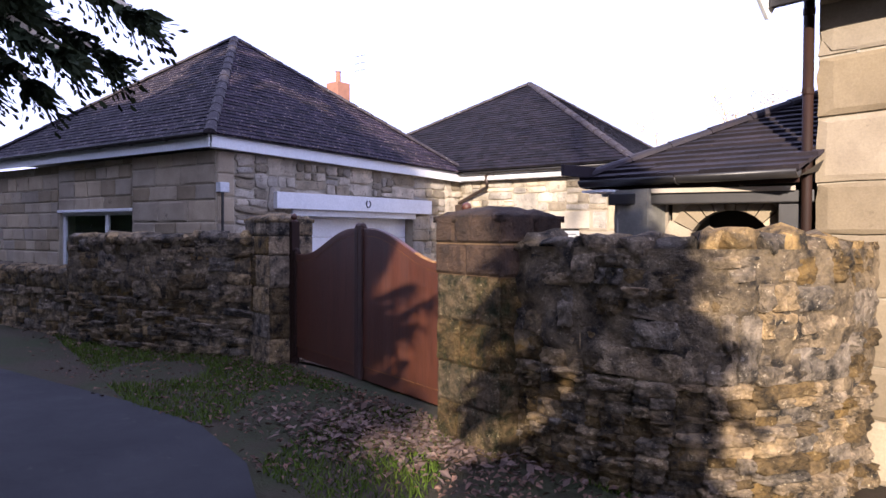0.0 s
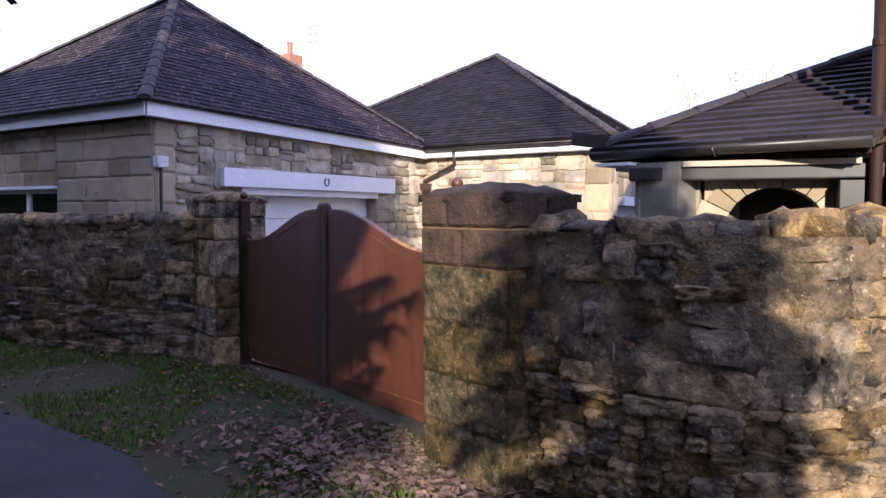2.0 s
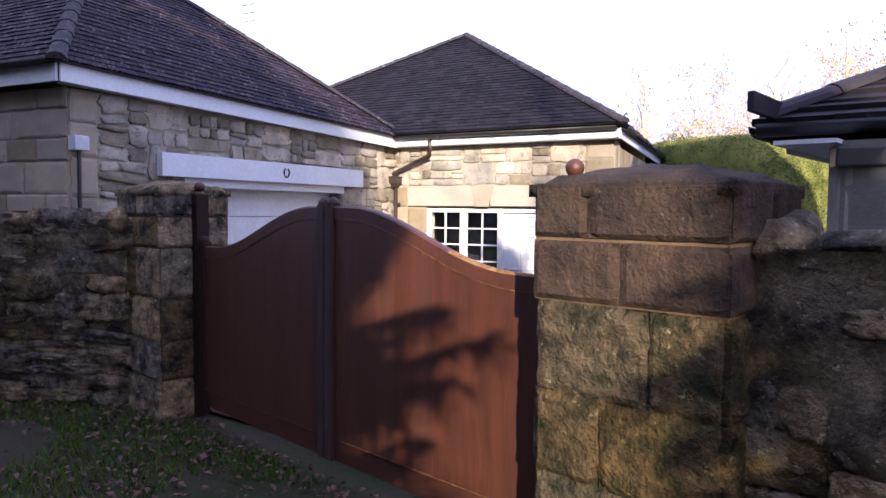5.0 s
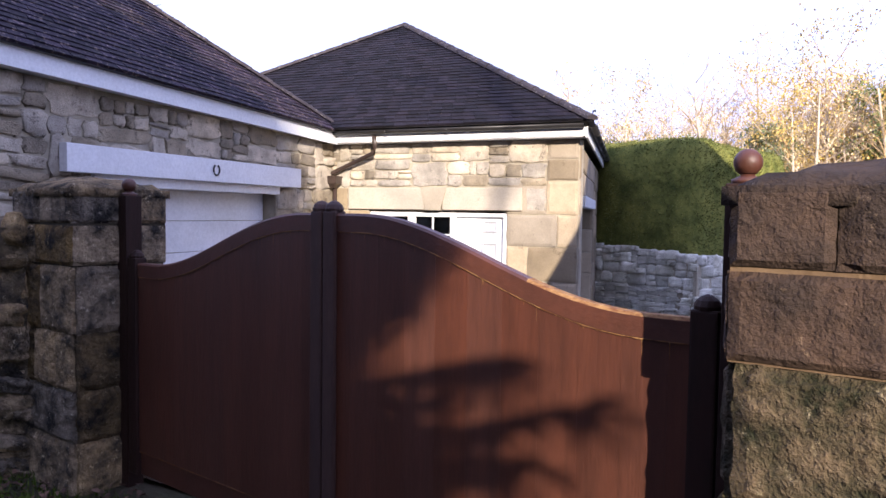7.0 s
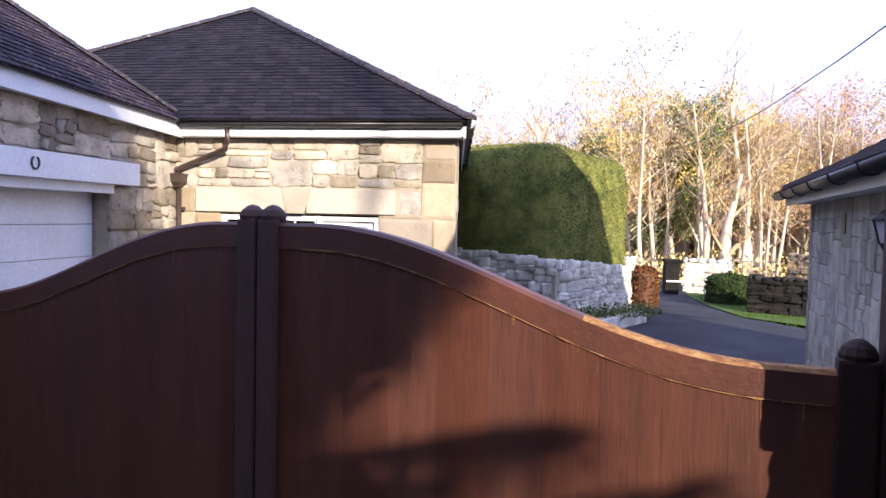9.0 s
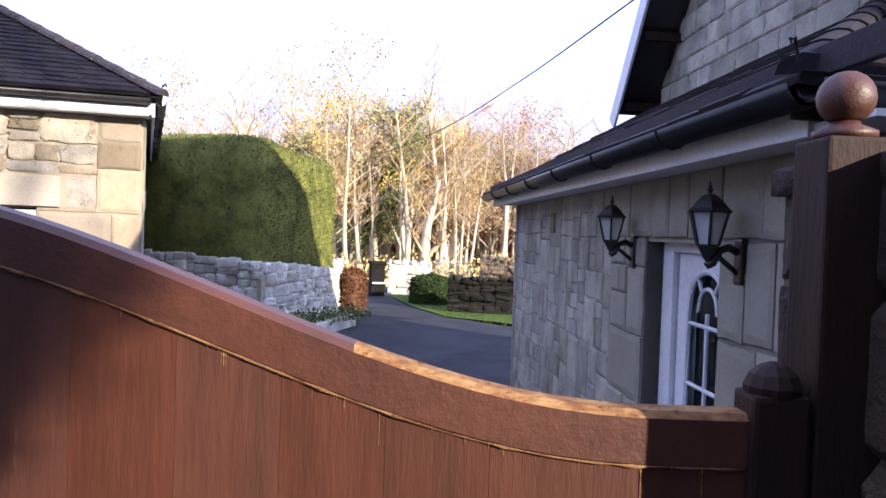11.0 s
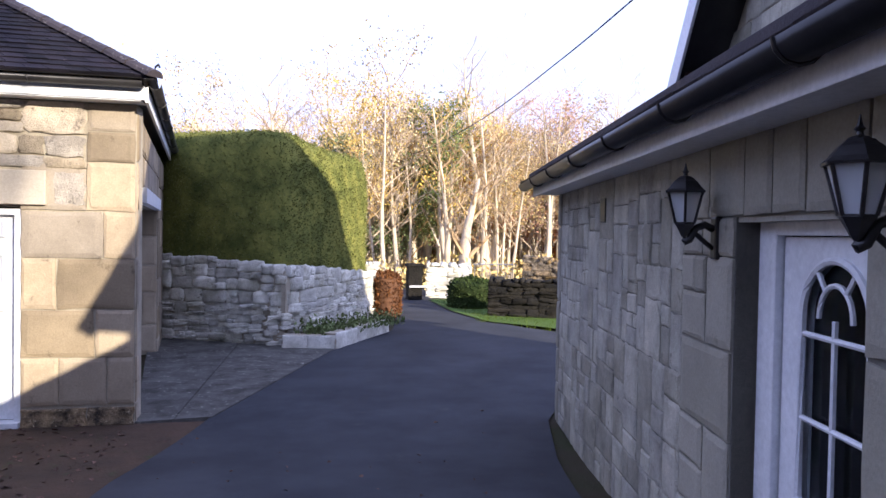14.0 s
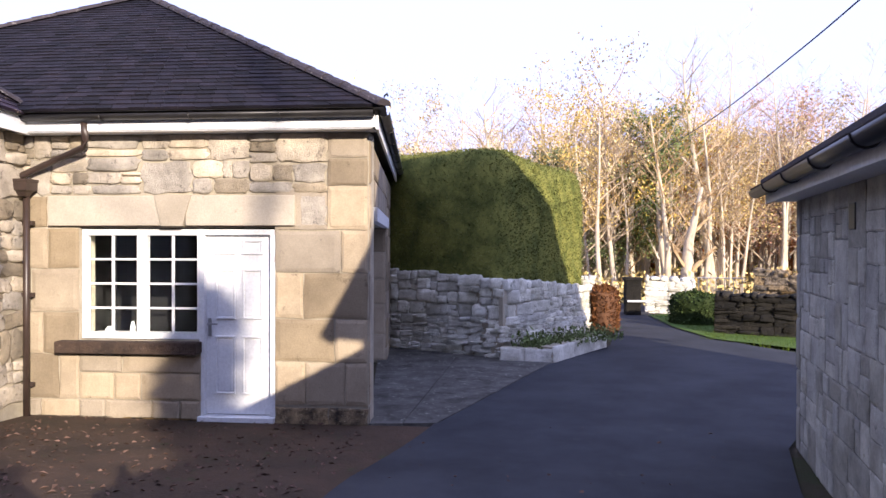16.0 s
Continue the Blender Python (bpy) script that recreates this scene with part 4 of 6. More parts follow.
def wall_path(name, line, tops, base, mat, cw, ch, label, thick=0.42, cope=True, seed=1, rough=1.0, back=True):
    """A rubble garden wall along a line (outer face to its right), with rough coping stones."""
    w = thing(name, label, "wall", kind="structure")
    ends = list(zip(zip(line, tops), zip(line[1:], tops[1:])))
    core = wall_body("core", [(a, b, base, min(h0, h1) - 0.10) for (a, h0), (b, h1) in ends], "mortar" if mat == "pale" else "darkmortar", w, thick - 0.06)
    rnd = random.Random(seed)
    total = sum((Vector(b) - Vector(a)).length for (a, _), (b, _) in ends)
    low = min(tops)
    cells = []
    split((0, total, base + 0.05, base + 0.85), cw * 1.05, ch * 0.50, rnd, cells, 0.8)
    split((0, total, base + 0.85, low - 0.07), cw * 1.25, ch * 1.25, rnd, cells, 1.0)
    if max(tops) > low + 0.1:
        s_at = 0
        for (a, h0), (b, h1) in ends:
            L = (Vector(b) - Vector(a)).length
            n = max(1, int(L / 0.4))
            for i in range(n):
                h = h0 + (h1 - h0) * (i + 0.5) / n
                if h > low + 0.03:
                    split((s_at + L * i / n, s_at + L * (i + 1) / n, low - 0.07, h + 0.04 * rnd.random()), cw, ch, rnd, cells, 0.6)
            s_at += L
    if mat == "garden":
        step, top_z = 0.045, low - 0.03
        nu, nv = max(2, int(total / step)), int((top_z - base) / step)
        V, F = [], []
        for i in range(nu + 1):
            c, t = on_line(line, min(total * i / nu, total - 1e-4))
            out = Vector((t.y, -t.x, 0))
            for j in range(nv + 1):
                z = base + (top_z - base) * j / nv
                q = c + Vector((0, 0, z))
                upper = min(max((z - base - 0.75) / 0.25, 0), 1)
                p = q + out * (0.006 + 0.044 * upper + 0.052 * noise.noise(q * 5.0) + 0.022 * noise.noise(q * 14.0) + 0.010 * noise.noise(q * 31.0))
                V.append(tuple(p))
        for i in range(nu):
            for j in range(nv):
                k = i * (nv + 1) + j
                F.append((k, k + nv + 1, k + nv + 2, k + 1))
        flat_mesh("pointing", V, F, "crust", w, True)
    stones(core, None, None, cells, mat, rough, -0.006, 0.050, 0.75, 13, seed=seed, line=line, grid=6 if mat in ("garden", "pale") else 4)
    if back:
        rev = [tuple(on_line(line, d)[0] + Vector((-on_line(line, d)[1].y, on_line(line, d)[1].x, 0)) * (thick - 0.06))[:2] for d in [total * (1 - i / 8) for i in range(9)]]
        cells = []
        split((0, total * 0.9, base + 0.3, low - 0.09), cw * 1.6, ch * 1.6, rnd, cells, 0.5)
        stones(core, None, None, cells, mat, rough, 0.012, 0.05, 0.6, 6, seed=seed + 50, line=rev)
    for k, ((a, h0), (b, h1)) in enumerate(ends):
        L = (Vector(b) - Vector(a)).length
        t = (Vector(b) - Vector(a)).normalized()
        if cope:
            s = 0
            while s < L - 0.05:
                ww = min(0.10 + 0.20 * rnd.random(), L - s)
                hh = 0.11 + 0.12 * rnd.random()
                bm = B()
                bmesh.ops.create_icosphere(bm, subdivisions=2, radius=0.5)
                for v in bm.verts:
                    v.co = Vector([math.copysign(abs(c * 2) ** 0.7 / 2, c) for c in v.co]) * (1 + 0.6 * noise.noise(v.co * 2.9 + Vector((s, k * 3, seed))))
                z = h0 + (h1 - h0) * s / L - 0.05
                c = Vector(a) + t * (s + ww / 2) + Vector((-t.y, t.x)) * (thick / 2 - 0.05)
                rot = Matrix((Vector((t.x, t.y, 0)), Vector((-t.y, t.x, 0)), Vector((0, 0, 1)))).transposed().to_4x4()
                bmesh.ops.transform(bm, matrix=Matrix.Translation((c.x, c.y, z)) @ rot @ pose(0, 0, 0, rnd.uniform(-6, 6), rnd.uniform(-8, 8), rnd.uniform(-8, 8)) @ Matrix.Diagonal((ww * 1.02, thick + 0.02, hh, 1)), verts=bm.verts[:])
                part("coping_stone", bm, mat, w, "", True)
                s += ww
    return w


def pillar(s0, s1, n0, n1, zt, label, seed, order):
    """A square stone gate pillar: rough shaft below, two courses of brown dressed blocks, and a worn cap."""
    p = thing("gate_pillar", label, "gate pillar", "gate pillars", kind="structure")
    quad = [gp(s0, n0, 0), gp(s1, n0, 0), gp(s1, n1, 0), gp(s0, n1, 0)]
    cx = sum((q for q in quad), Vector()) / 4
    bm = B()
    box(bm, Matrix.Translation(cx + Vector((0, 0, (0.3 + zt) / 2 - 0.04))) @ GROT, s1 - s0 - 0.02, n1 - n0 - 0.02, zt - 0.3 - 0.1)
    core = part("core", bm, "sandmortar" if order == 0 else "darkmortar", p)
    bm = B()
    box(bm, Matrix.Translation(cx + Vector((0, 0, zt - 0.235))) @ GROT, s1 - s0 + 0.036, n1 - n0 + 0.036, 0.45)
    part("mortar_bed", bm, "sandmortar" if order == 0 else "darkmortar", p, "sandy mortar between the blocks")
    rnd = random.Random(seed)
    for a, b in zip(quad, quad[1:] + quad[:1]):
        if (b - a).cross(cx - a).z < 0:
            a, b = a, b
        L = (b - a).length
        t = (b - a).normalized()
        out = Vector((t.y, -t.x, 0))
        if out.dot(a - cx) < 0:
            a, b = b, a
        cells = []
        courses((0, L, 0.40, zt - 0.46), [0.36, 0.30, 0.33], 0.36, rnd, cells)
        stones(core, (a.x, a.y), (b.x, b.y), cells, "mossy" if order == 0 else "garden", 0.32, 0.004, 0.040, 0.2, 0.5, seed=seed, grid=9)
        cells = []
        courses((-0.02, L + 0.02, zt - 0.455, zt - 0.225), [0.23], 0.36, rnd, cells)
        courses((-0.02, L + 0.02, zt - 0.215, zt - 0.01), [0.205], 0.40, rnd, cells)
        stones(core, (a.x, a.y), (b.x, b.y), cells, "cap" if order == 0 else "garden", 0.12, 0.004, 0.040, 0.15, 0, seed=seed + 3, grid=9)
    bm = B()
    bmesh.ops.create_grid(bm, x_segments=9, y_segments=9, size=0.5)
    for v in bm.verts:
        e = max(abs(v.co.x), abs(v.co.y)) * 2
        v.co.z = 0.075 * (1 - e ** 2.2) + 0.02 * noise.noise(v.co * 6 + Vector((seed, 0, 0)))
    bmesh.ops.transform(bm, matrix=Matrix.Translation(cx + Vector((0, 0, zt - 0.012))) @ GROT @ Matrix.Diagonal((s1 - s0 + 0.08, n1 - n0 + 0.08, 1, 1)), verts=bm.verts[:])
    r = bmesh.ops.extrude_face_region(bm, geom=bm.faces[:])
    for v in [g for g in r["geom"] if isinstance(g, bmesh.types.BMVert)]:
        v.co.z = zt - 0.06
    bmesh.ops.recalc_face_normals(bm, faces=bm.faces[:])
    part("cap", bm, "cap" if order == 0 else "garden", p, "worn cap stone", True)
    return p


pillar(-0.90, -0.165, -0.29, 0.26, 2.20, "square sandstone gate pillar with brown blocks on top", 21, 0)
pillar(GL + 0.15, GL + 0.87, -0.27, 0.26, 2.24, "square dark sandstone gate pillar in the shade", 22, 1)

# street garden walls either side of the gateway
RW = [(1.62, 4.02), (2.25, 3.84), (2.75, 3.79), (3.10, 3.93), (3.38, 4.22), (3.58, 4.62), (3.68, 5.15)]
wall_path("garden_wall_east", RW, [2.02, 2.00, 2.03, 2.06, 2.04, 2.0, 2.0], 0.32, "garden", 0.20, 0.15, "old rubble garden wall curving to the house", seed=61)
LW = [(-6.4, 4.35), (-5.3, 4.42), (-4.1, 4.72), (-3.05, 5.13)]
wall_path("garden_wall_west", LW, [2.02, 2.02, 2.02, 2.02], 0.32, "garden", 0.22, 0.15, "old rubble garden wall with rough coping", seed=71, back=False)
LL = [(-18, 4.2), (-12, 4.35), (-6.42, 4.45)]
wall_path("garden_wall_low", LL, [1.45, 1.47, 1.47], 0.32, "garden", 0.34, 0.22, "low rubble wall along the lane", seed=81, back=False)

# ---- the house beside the drive: lean-to, tall block ----
CO = Vector((2.065, 5.699, 0))
CT = Vector((0.2018, 0.9794, 0)).normalized()          # along the drive
CE = Vector((CT.y, -CT.x, 0))                       # into the house


def cp(s, e, z):
    p = CO + CT * s + CE * e
    return Vector((p.x, p.y, z))


CROT = Matrix((CT, CE, Vector((0, 0, 1)))).transposed().to_4x4()
SF = -0.70                                           # front corner of the lean-to along the wall
FO = cp(SF, 0, 0)
FT = Vector((1.376, 0.317, 0)).normalized()          # along the porch front, a little out of square
FI = Vector((-FT.y, FT.x, 0))                        # into the porch


def fp(f, d, z):
    p = FO + FT * f + FI * d
    return Vector((p.x, p.y, z))


house = thing("house", "sandstone house with a low lean-to and a tall gabled block", "house")
CL, EZ = 5.90, 2.41
D0, D1 = 0.56, 1.52                                  # door opening along the wall
c2 = lambda s, e: tuple(cp(s, e, 0))[:2]
f2 = lambda f, d: tuple(fp(f, d, 0))[:2]
west = wall_body("wall", [(c2(CL, 0), c2(D1, 0), -0.2, EZ), (c2(D0, 0), c2(SF, 0), -0.2, EZ), (c2(D1, 0), c2(D0, 0), 2.06, EZ)], "greymortar", house)
west["label"] = "shaded sandstone wall along the drive"
rnd = random.Random(31)
cells = []
split((0.16, CL - 2.14, 0.0, EZ), 0.24, 0.24, rnd, cells, 0.75)
stones(west, c2(CL, 0), c2(SF, 0), cells, "shadestone", 0.24, 0.008, 0.013, 0.4, 2, seed=33)
cells = []
a0 = CL - 2.14
courses((0.0, 0.16, 0.0, EZ), [0.42, 0.36, 0.5], 0.9, rnd, cells)
for z0, z1, w in ((0.05, 0.62, 0.34), (0.62, 1.06, 0.30), (1.06, 1.46, 0.62), (1.46, 1.88, 0.30), (1.88, 2.06, 0.36)):
    cells.append((CL - D1 - w, CL - D1, z0, z1))
    if w < 0.62:
        split((a0, CL - D1 - w, z0, z1), 0.25, 0.24, rnd, cells, 0.6)
cells.append((a0, CL - 1.80, 2.06, EZ))
for s_hi, s_lo in ((1.80, 1.42), (1.42, 1.17), (1.17, 0.92), (0.92, 0.56)):
    cells.append((CL - s_hi, CL - s_lo, 2.06, EZ))
b0 = CL - D0
cells += [(b0, CL - 0.20, 2.06, EZ), (CL - 0.20, CL + 0.14, 2.06, EZ), (CL + 0.14, CL - SF, 2.06, EZ), (b0, CL - 0.32, 1.61, 2.055), (CL - 0.32, CL - 0.085, 1.62, 2.055), (CL - 0.085, CL + 0.14, 1.62, 2.055), (CL + 0.14, CL - SF, 1.62, 2.055),
          (b0, CL - 0.21, 1.10, 1.60), (CL - 0.21, CL + 0.30, 1.12, 1.61), (CL + 0.30, CL - SF, 1.10, 1.61), (b0, CL - 0.30, 0.60, 1.09), (CL - 0.30, CL + 0.14, 0.60, 1.11), (CL + 0.14, CL - SF, 0.60, 1.09), (b0, CL, 0.1, 0.59), (CL, CL - SF, 0.1, 0.59)]
stones(west, c2(CL, 0), c2(SF, 0), cells, "shadeashlar", 0.1, 0.012, 0.02, 0.2, 0, seed=35)
# front pier, porch beam and arch
pier = wall_body("wall", [(f2(0.012, 0), f2(0.27, 0), 0.2, EZ)], "greymortar", house, 0.28)
cells = []
courses((0, 0.26, 0.3, 2.36), [0.62, 0.66], 0.9, rnd, cells)
stones(pier, f2(0.012, 0.0), f2(0.27, 0.0), cells, "shadeashlar", 0.1, 0.012, 0.02, 0.2, seed=36)
bm = B()
beam(bm, fp(-0.04, -0.02, 2.335), fp(1.42, -0.02, 2.335), 0.12, 0.09, 0.01)
part("porch_beam", bm, "black", house, "dark porch beam")
bm = B()
beam(bm, fp(1.19, 0.02, 1.28), fp(1.40, 0.02, 1.28), 0.20, 2.0, 0.006)
part("porch_post", bm, "black", house, "dark boarded post beside the porch arch")
bm = B()
beam(bm, fp(0.30, -0.10, 2.392), fp(1.30, -0.10, 2.392), 0.02, 0.036, 0.004)
part("porch_board", bm, "lintel", house, "pale painted board under the gutter")
bm = B()
beam(bm, cp(CL + 0.20, -0.30, 2.575), cp(SF - 0.30, -0.30, 2.575), 0.03, 0.09, 0.004)
part("eaves_course", bm, "tile2", house, "edge of the lean-to tiles")
back_wall = wall_body("wall", [(f2(0.28, 0.10), f2(0.40, 0.10), 0.2, 2.30)], "ashlar", house, 0.2)
back_wall["label"] = "sunlit sandstone panel beside the porch arch"
AF, AZ, AR = 0.855, 1.944, 0.306                     # porch arch: centre and inner radius
N = 13
for i in range(N):
    bm = B()
    a0, a1 = math.pi * i / N + 0.010, math.pi * (i + 1) / N - 0.010
    ro = AR + (0.15, 0.19, 0.16)[i % 3]
    q = [(AF - q_r * math.cos(q_a), AZ + q_r * math.sin(q_a)) for q_r, q_a in ((AR, a0), (AR, a1), (ro, a1), (ro, a0))]
    f0, f1 = [bm.verts.new(fp(f, 0.085, z)) for f, z in q], [bm.verts.new(fp(f, 0.32, z)) for f, z in q]
    bm.faces.new(f0)
    bm.faces.new(f1[::-1])
    for k in range(4):
        bm.faces.new((f0[k], f1[k], f1[(k + 1) % 4], f0[(k + 1) % 4]))
    bmesh.ops.recalc_face_normals(bm, faces=bm.faces[:])
    part("arch_stone", bm, "ashlar", house, "sunlit wedge of the porch arch" if i == 0 else "")
bm = B()
arc = [(AF - (AR + 0.12) * math.cos(math.pi * i / 16), AZ + (AR + 0.12) * math.sin(math.pi * i / 16)) for i in range(17)]
lo, hi = [bm.verts.new(fp(f, 0.11, z)) for f, z in arc], [bm.verts.new(fp(f, 0.11, 2.38)) for f, z in arc]
for i in range(16):
    bm.faces.new((lo[i], lo[i + 1], hi[i + 1], hi[i]))
part("spandrel", bm, "rubble", house)

# tall gabled block behind the lean-to
BE, GS0, GS1 = 1.60, -0.18, 5.55
upper = wall_body("wall", [(c2(GS1, BE), c2(GS0, BE), 0.0, 4.0)], "mortar", house, 0.3)
upper["label"] = "upper gable wall of squared sandstone"
cells = []
courses((0, GS1 - GS0, 2.7, 4.0), [0.21, 0.25, 0.19], 0.36, rnd, cells)
stones(upper, c2(GS1, BE), c2(GS0, BE), cells, "shadestone", 0.35, 0.012, 0.02, 0.3, 0, seed=41)
tall = wall_body("wall", [(c2(GS0, BE - 0.26), c2(GS0, BE + 4.7), 0.0, 4.08)], "mortar", house, 0.3)
tall["label"] = "sunlit front wall of large weathered sandstone blocks"
cells = []
courses((0, 4.7, 0.4, 4.06), [0.42, 0.36, 0.46], 0.75, rnd, cells)
stones(tall, c2(GS0, BE - 0.26), c2(GS0, BE + 4.7), cells, "ashlar", 0.14, 0.014, 0.03, 0.3, 0, seed=42)
wall_body("wall", [(c2(GS0, BE + 4.7), c2(GS1, BE + 4.7), 0.0, 3.9), (c2(GS1, BE + 4.7), c2(GS1, BE + 0.3), 0.0, 3.9)], "mortar", house, 0.3)
# gable triangle and roof over it (ridge runs into the house)
GM, RZ = 2.70, 7.45
bm = B()
vs = [bm.verts.new(cp(s, e, z)) for e in (BE + 0.001, BE + 0.28) for s, z in ((GS0, 4.0), (GS1, 4.0), (GM, RZ - 0.25))]
bm.faces.new(vs[:3])
bm.faces.new(vs[3:][::-1])
for i in range(3):
    bm.faces.new((vs[i], vs[(i + 1) % 3], vs[3 + (i + 1) % 3], vs[3 + i]))
bmesh.ops.recalc_face_normals(bm, faces=bm.faces[:])
part("gable", bm, "mortar", house)
cells = []
courses((0, GS1 - GS0, 4.0, RZ - 0.4), [0.22, 0.25, 0.20], 0.36, rnd, cells)


def in_gable(s0, s1, z0, z1):
    def top(w):
        s = GS1 - w
        k = (s - GS0) / (GM - GS0) if s < GM else (GS1 - s) / (GS1 - GM)
        return 4.0 + (RZ - 0.25 - 4.0) * k
    return min(top(s0), top(s1)) > z1 - 0.04


stones(upper, c2(GS1, BE), c2(GS0, BE), [c for c in cells if in_gable(*c)], "shadestone", 0.35, 0.012, 0.02, 0.3, 0, seed=43)
VO = 0.45
roof2 = None
for s_out, sgn, eave_z in ((5.85, 1, 3.60), (-0.55, -1, 3.80)):
    a, b = cp(s_out, BE - VO, eave_z), cp(s_out, BE + 5.0, eave_z)
    c, d = cp(GM, BE + 5.0, RZ), cp(GM, BE - VO, RZ)
    bm = B()
    n2 = (b - a).cross(d - a).normalized()
    n2 = n2 if n2.z > 0 else -n2
    vs = [bm.verts.new(p) for p in (a, b, c, d)] + [bm.verts.new(p - n2 * 0.12) for p in (a, b, c, d)]
    for f in ((0, 1, 2, 3), (7, 6, 5, 4), (0, 4, 5, 1), (1, 5, 6, 2), (2, 6, 7, 3), (3, 7, 4, 0)):
        bm.faces.new([vs[i] for i in f])
    bmesh.ops.recalc_face_normals(bm, faces=bm.faces[:])
    r = part("roof", bm, "black", house, "steep dark slated gable roof")
    slope(r, a, b, c, d, "tile", 0.2, 0.3, seed=60)
    bm = B()
    beam(bm, cp(s_out + 0.03 * sgn, BE - VO - 0.03, a.z - 0.17), cp(GM, BE - VO - 0.03, RZ - 0.17), 0.03, 0.22, 0.004)
    part("barge_board", bm, "white", house, "pale painted barge board")
    if sgn > 0:
        for k in (0.25, 0.9):
            bm = B()
            beam(bm, cp(s_out - k * 0.9, BE - VO + 0.04, a.z + k * 1.03 - 0.26), cp(s_out - k * 0.9, BE + 0.05, a.z + k * 1.03 - 0.26), 0.07, 0.10, 0.004)
            part("purlin", bm, "post", house)

# lean-to roof, hipped at the front corner
E0, EOUT = 2.51, 0.40
ER, BCD = E0 + (BE + EOUT) * 0.56, 0.20              # ridge height, set-back of the front corner


def eave_meet(e, d):
    """Where a line along the drive wall at depth e meets one along the porch front at depth d."""
    p = cp(0, e, 0)
    return p + CT * ((FO + FI * d - p).dot(FI) / CT.dot(FI))


A = cp(CL + 0.22, -EOUT, E0)
Bc = eave_meet(-EOUT, BCD) + Vector((0, 0, E0))
C = fp(1.32, -0.35, E0)
T1 = cp(CL + 0.22, BE, ER)
T2 = eave_meet(BE, BE + EOUT - 0.45) + Vector((0, 0, ER))
T3 = T2 + FT * 0.25
SB = (Bc - CO).dot(CT)
bm = B()
vs = [bm.verts.new(p) for p in (A, Bc, T2, T1)]
vs2 = [bm.verts.new(p) for p in (Bc, C, T3, T2)]
bm.faces.new(vs)
bm.faces.new(vs2)
bm.faces.new([bm.verts.new(p - Vector((0, 0, 0.05))) for p in (A, T1, T3, C, Bc)])
bmesh.ops.recalc_face_normals(bm, faces=bm.faces[:])
lean = part("roof", bm, "black", house, "low lean-to roof of brown tiles")
slope(lean, A, Bc, T2, T1, "tile2", 0.28, 0.3, seed=70)
slope(lean, Bc, C, T3, T2, "tile2", 0.125, 0.33, seed=71, thick=0.026)
hip_tiles(lean, Bc.lerp(T2, 0.03) + Vector((0, 0, 0.005)), T2 + Vector((0, 0, 0.005)), "tile2", r=0.07)
bm = B()
beam(bm, cp(CL + 0.14, -0.13, 2.405), cp(SF - 0.1, -0.13, 2.405), 0.26, 0.02)
beam(bm, cp(CL + 0.14, -0.265, 2.435), cp(SB + 0.14, -0.265, 2.435), 0.025, 0.12, 0.004)
part("fascia", bm, "white", house, "weathered white fascia under the gutter")
bm = B()
beam(bm, Bc + FI * 0.08 + FT * 0.1 - Vector((0, 0, 0.045)), C + FI * 0.08 - Vector((0, 0, 0.045)), 0.025, 0.09, 0.004)
part("fascia", bm, "post", house, "dark porch fascia")
gutter(house, cp(CL + 0.25, -0.355, 2.505), cp(SB + 0.02, -0.355, 2.505), "black", 0.068)
gutter(house, Bc + Vector((0.03, -0.02, -0.005)), C + Vector((0.0, -0.02, -0.005)), "black", 0.06)
bm = B()
hk = Bc + Vector((0.02, 0.02, 0.06))
tube(bm, [hk, hk + Vector((-0.01, 0, 0.035)), hk + Vector((-0.025, -0.01, 0.06)), hk + Vector((-0.042, -0.012, 0.054)), hk + Vector((-0.039, -0.012, 0.04))], 0.006, 6)
part("hip_iron", bm, "black", lean, "curled hip iron")
bm = B()
hk = Vector((-0.82, 11.56, 3.42))
tube(bm, [hk, hk + Vector((0.02, 0, 0.07)), hk + Vector((0.05, -0.02, 0.09)), hk + Vector((0.06, -0.02, 0.06))], 0.011, 6)
part("hip_iron", bm, "black", building, "curled hip iron")
# tall rainwater pipe on the front corner
bm = B()
base = cp(GS0 - 0.05, BE - 0.31, 0)
tube(bm, [base + Vector((0, 0, 0.4)), base + Vector((0, 0, 3.95))], 0.036, 10)
pipe = part("downpipe", bm, "post", house, "black cast-iron downpipe", True)
for k in range(6):
    bm = B()
    lathe(bm, Matrix.Translation(base + Vector((0, 0, 0.8 + k * 0.56))), [(0.036, 0), (0.041, 0.01), (0.041, 0.05), (0.036, 0.06)], 12)
    part("collar", bm, "post", pipe)
bm = B()
beam(bm, cp(-0.50, BE - VO, 3.70), cp(-0.50, BE + 4.9, 3.70), 0.05, 0.14, 0.005)
part("eaves_board", bm, "black", house)

# the house's side door
sd = thing("door_2", "white side door with an arched glazed light", "door", kind="structure")
RX = 0.13


def dbox(bm, s, e, z, ls, le, lz, bev=0.0):
    return box(bm, Matrix.Translation(cp(s, e, z)) @ CROT, ls, le, lz, bev)


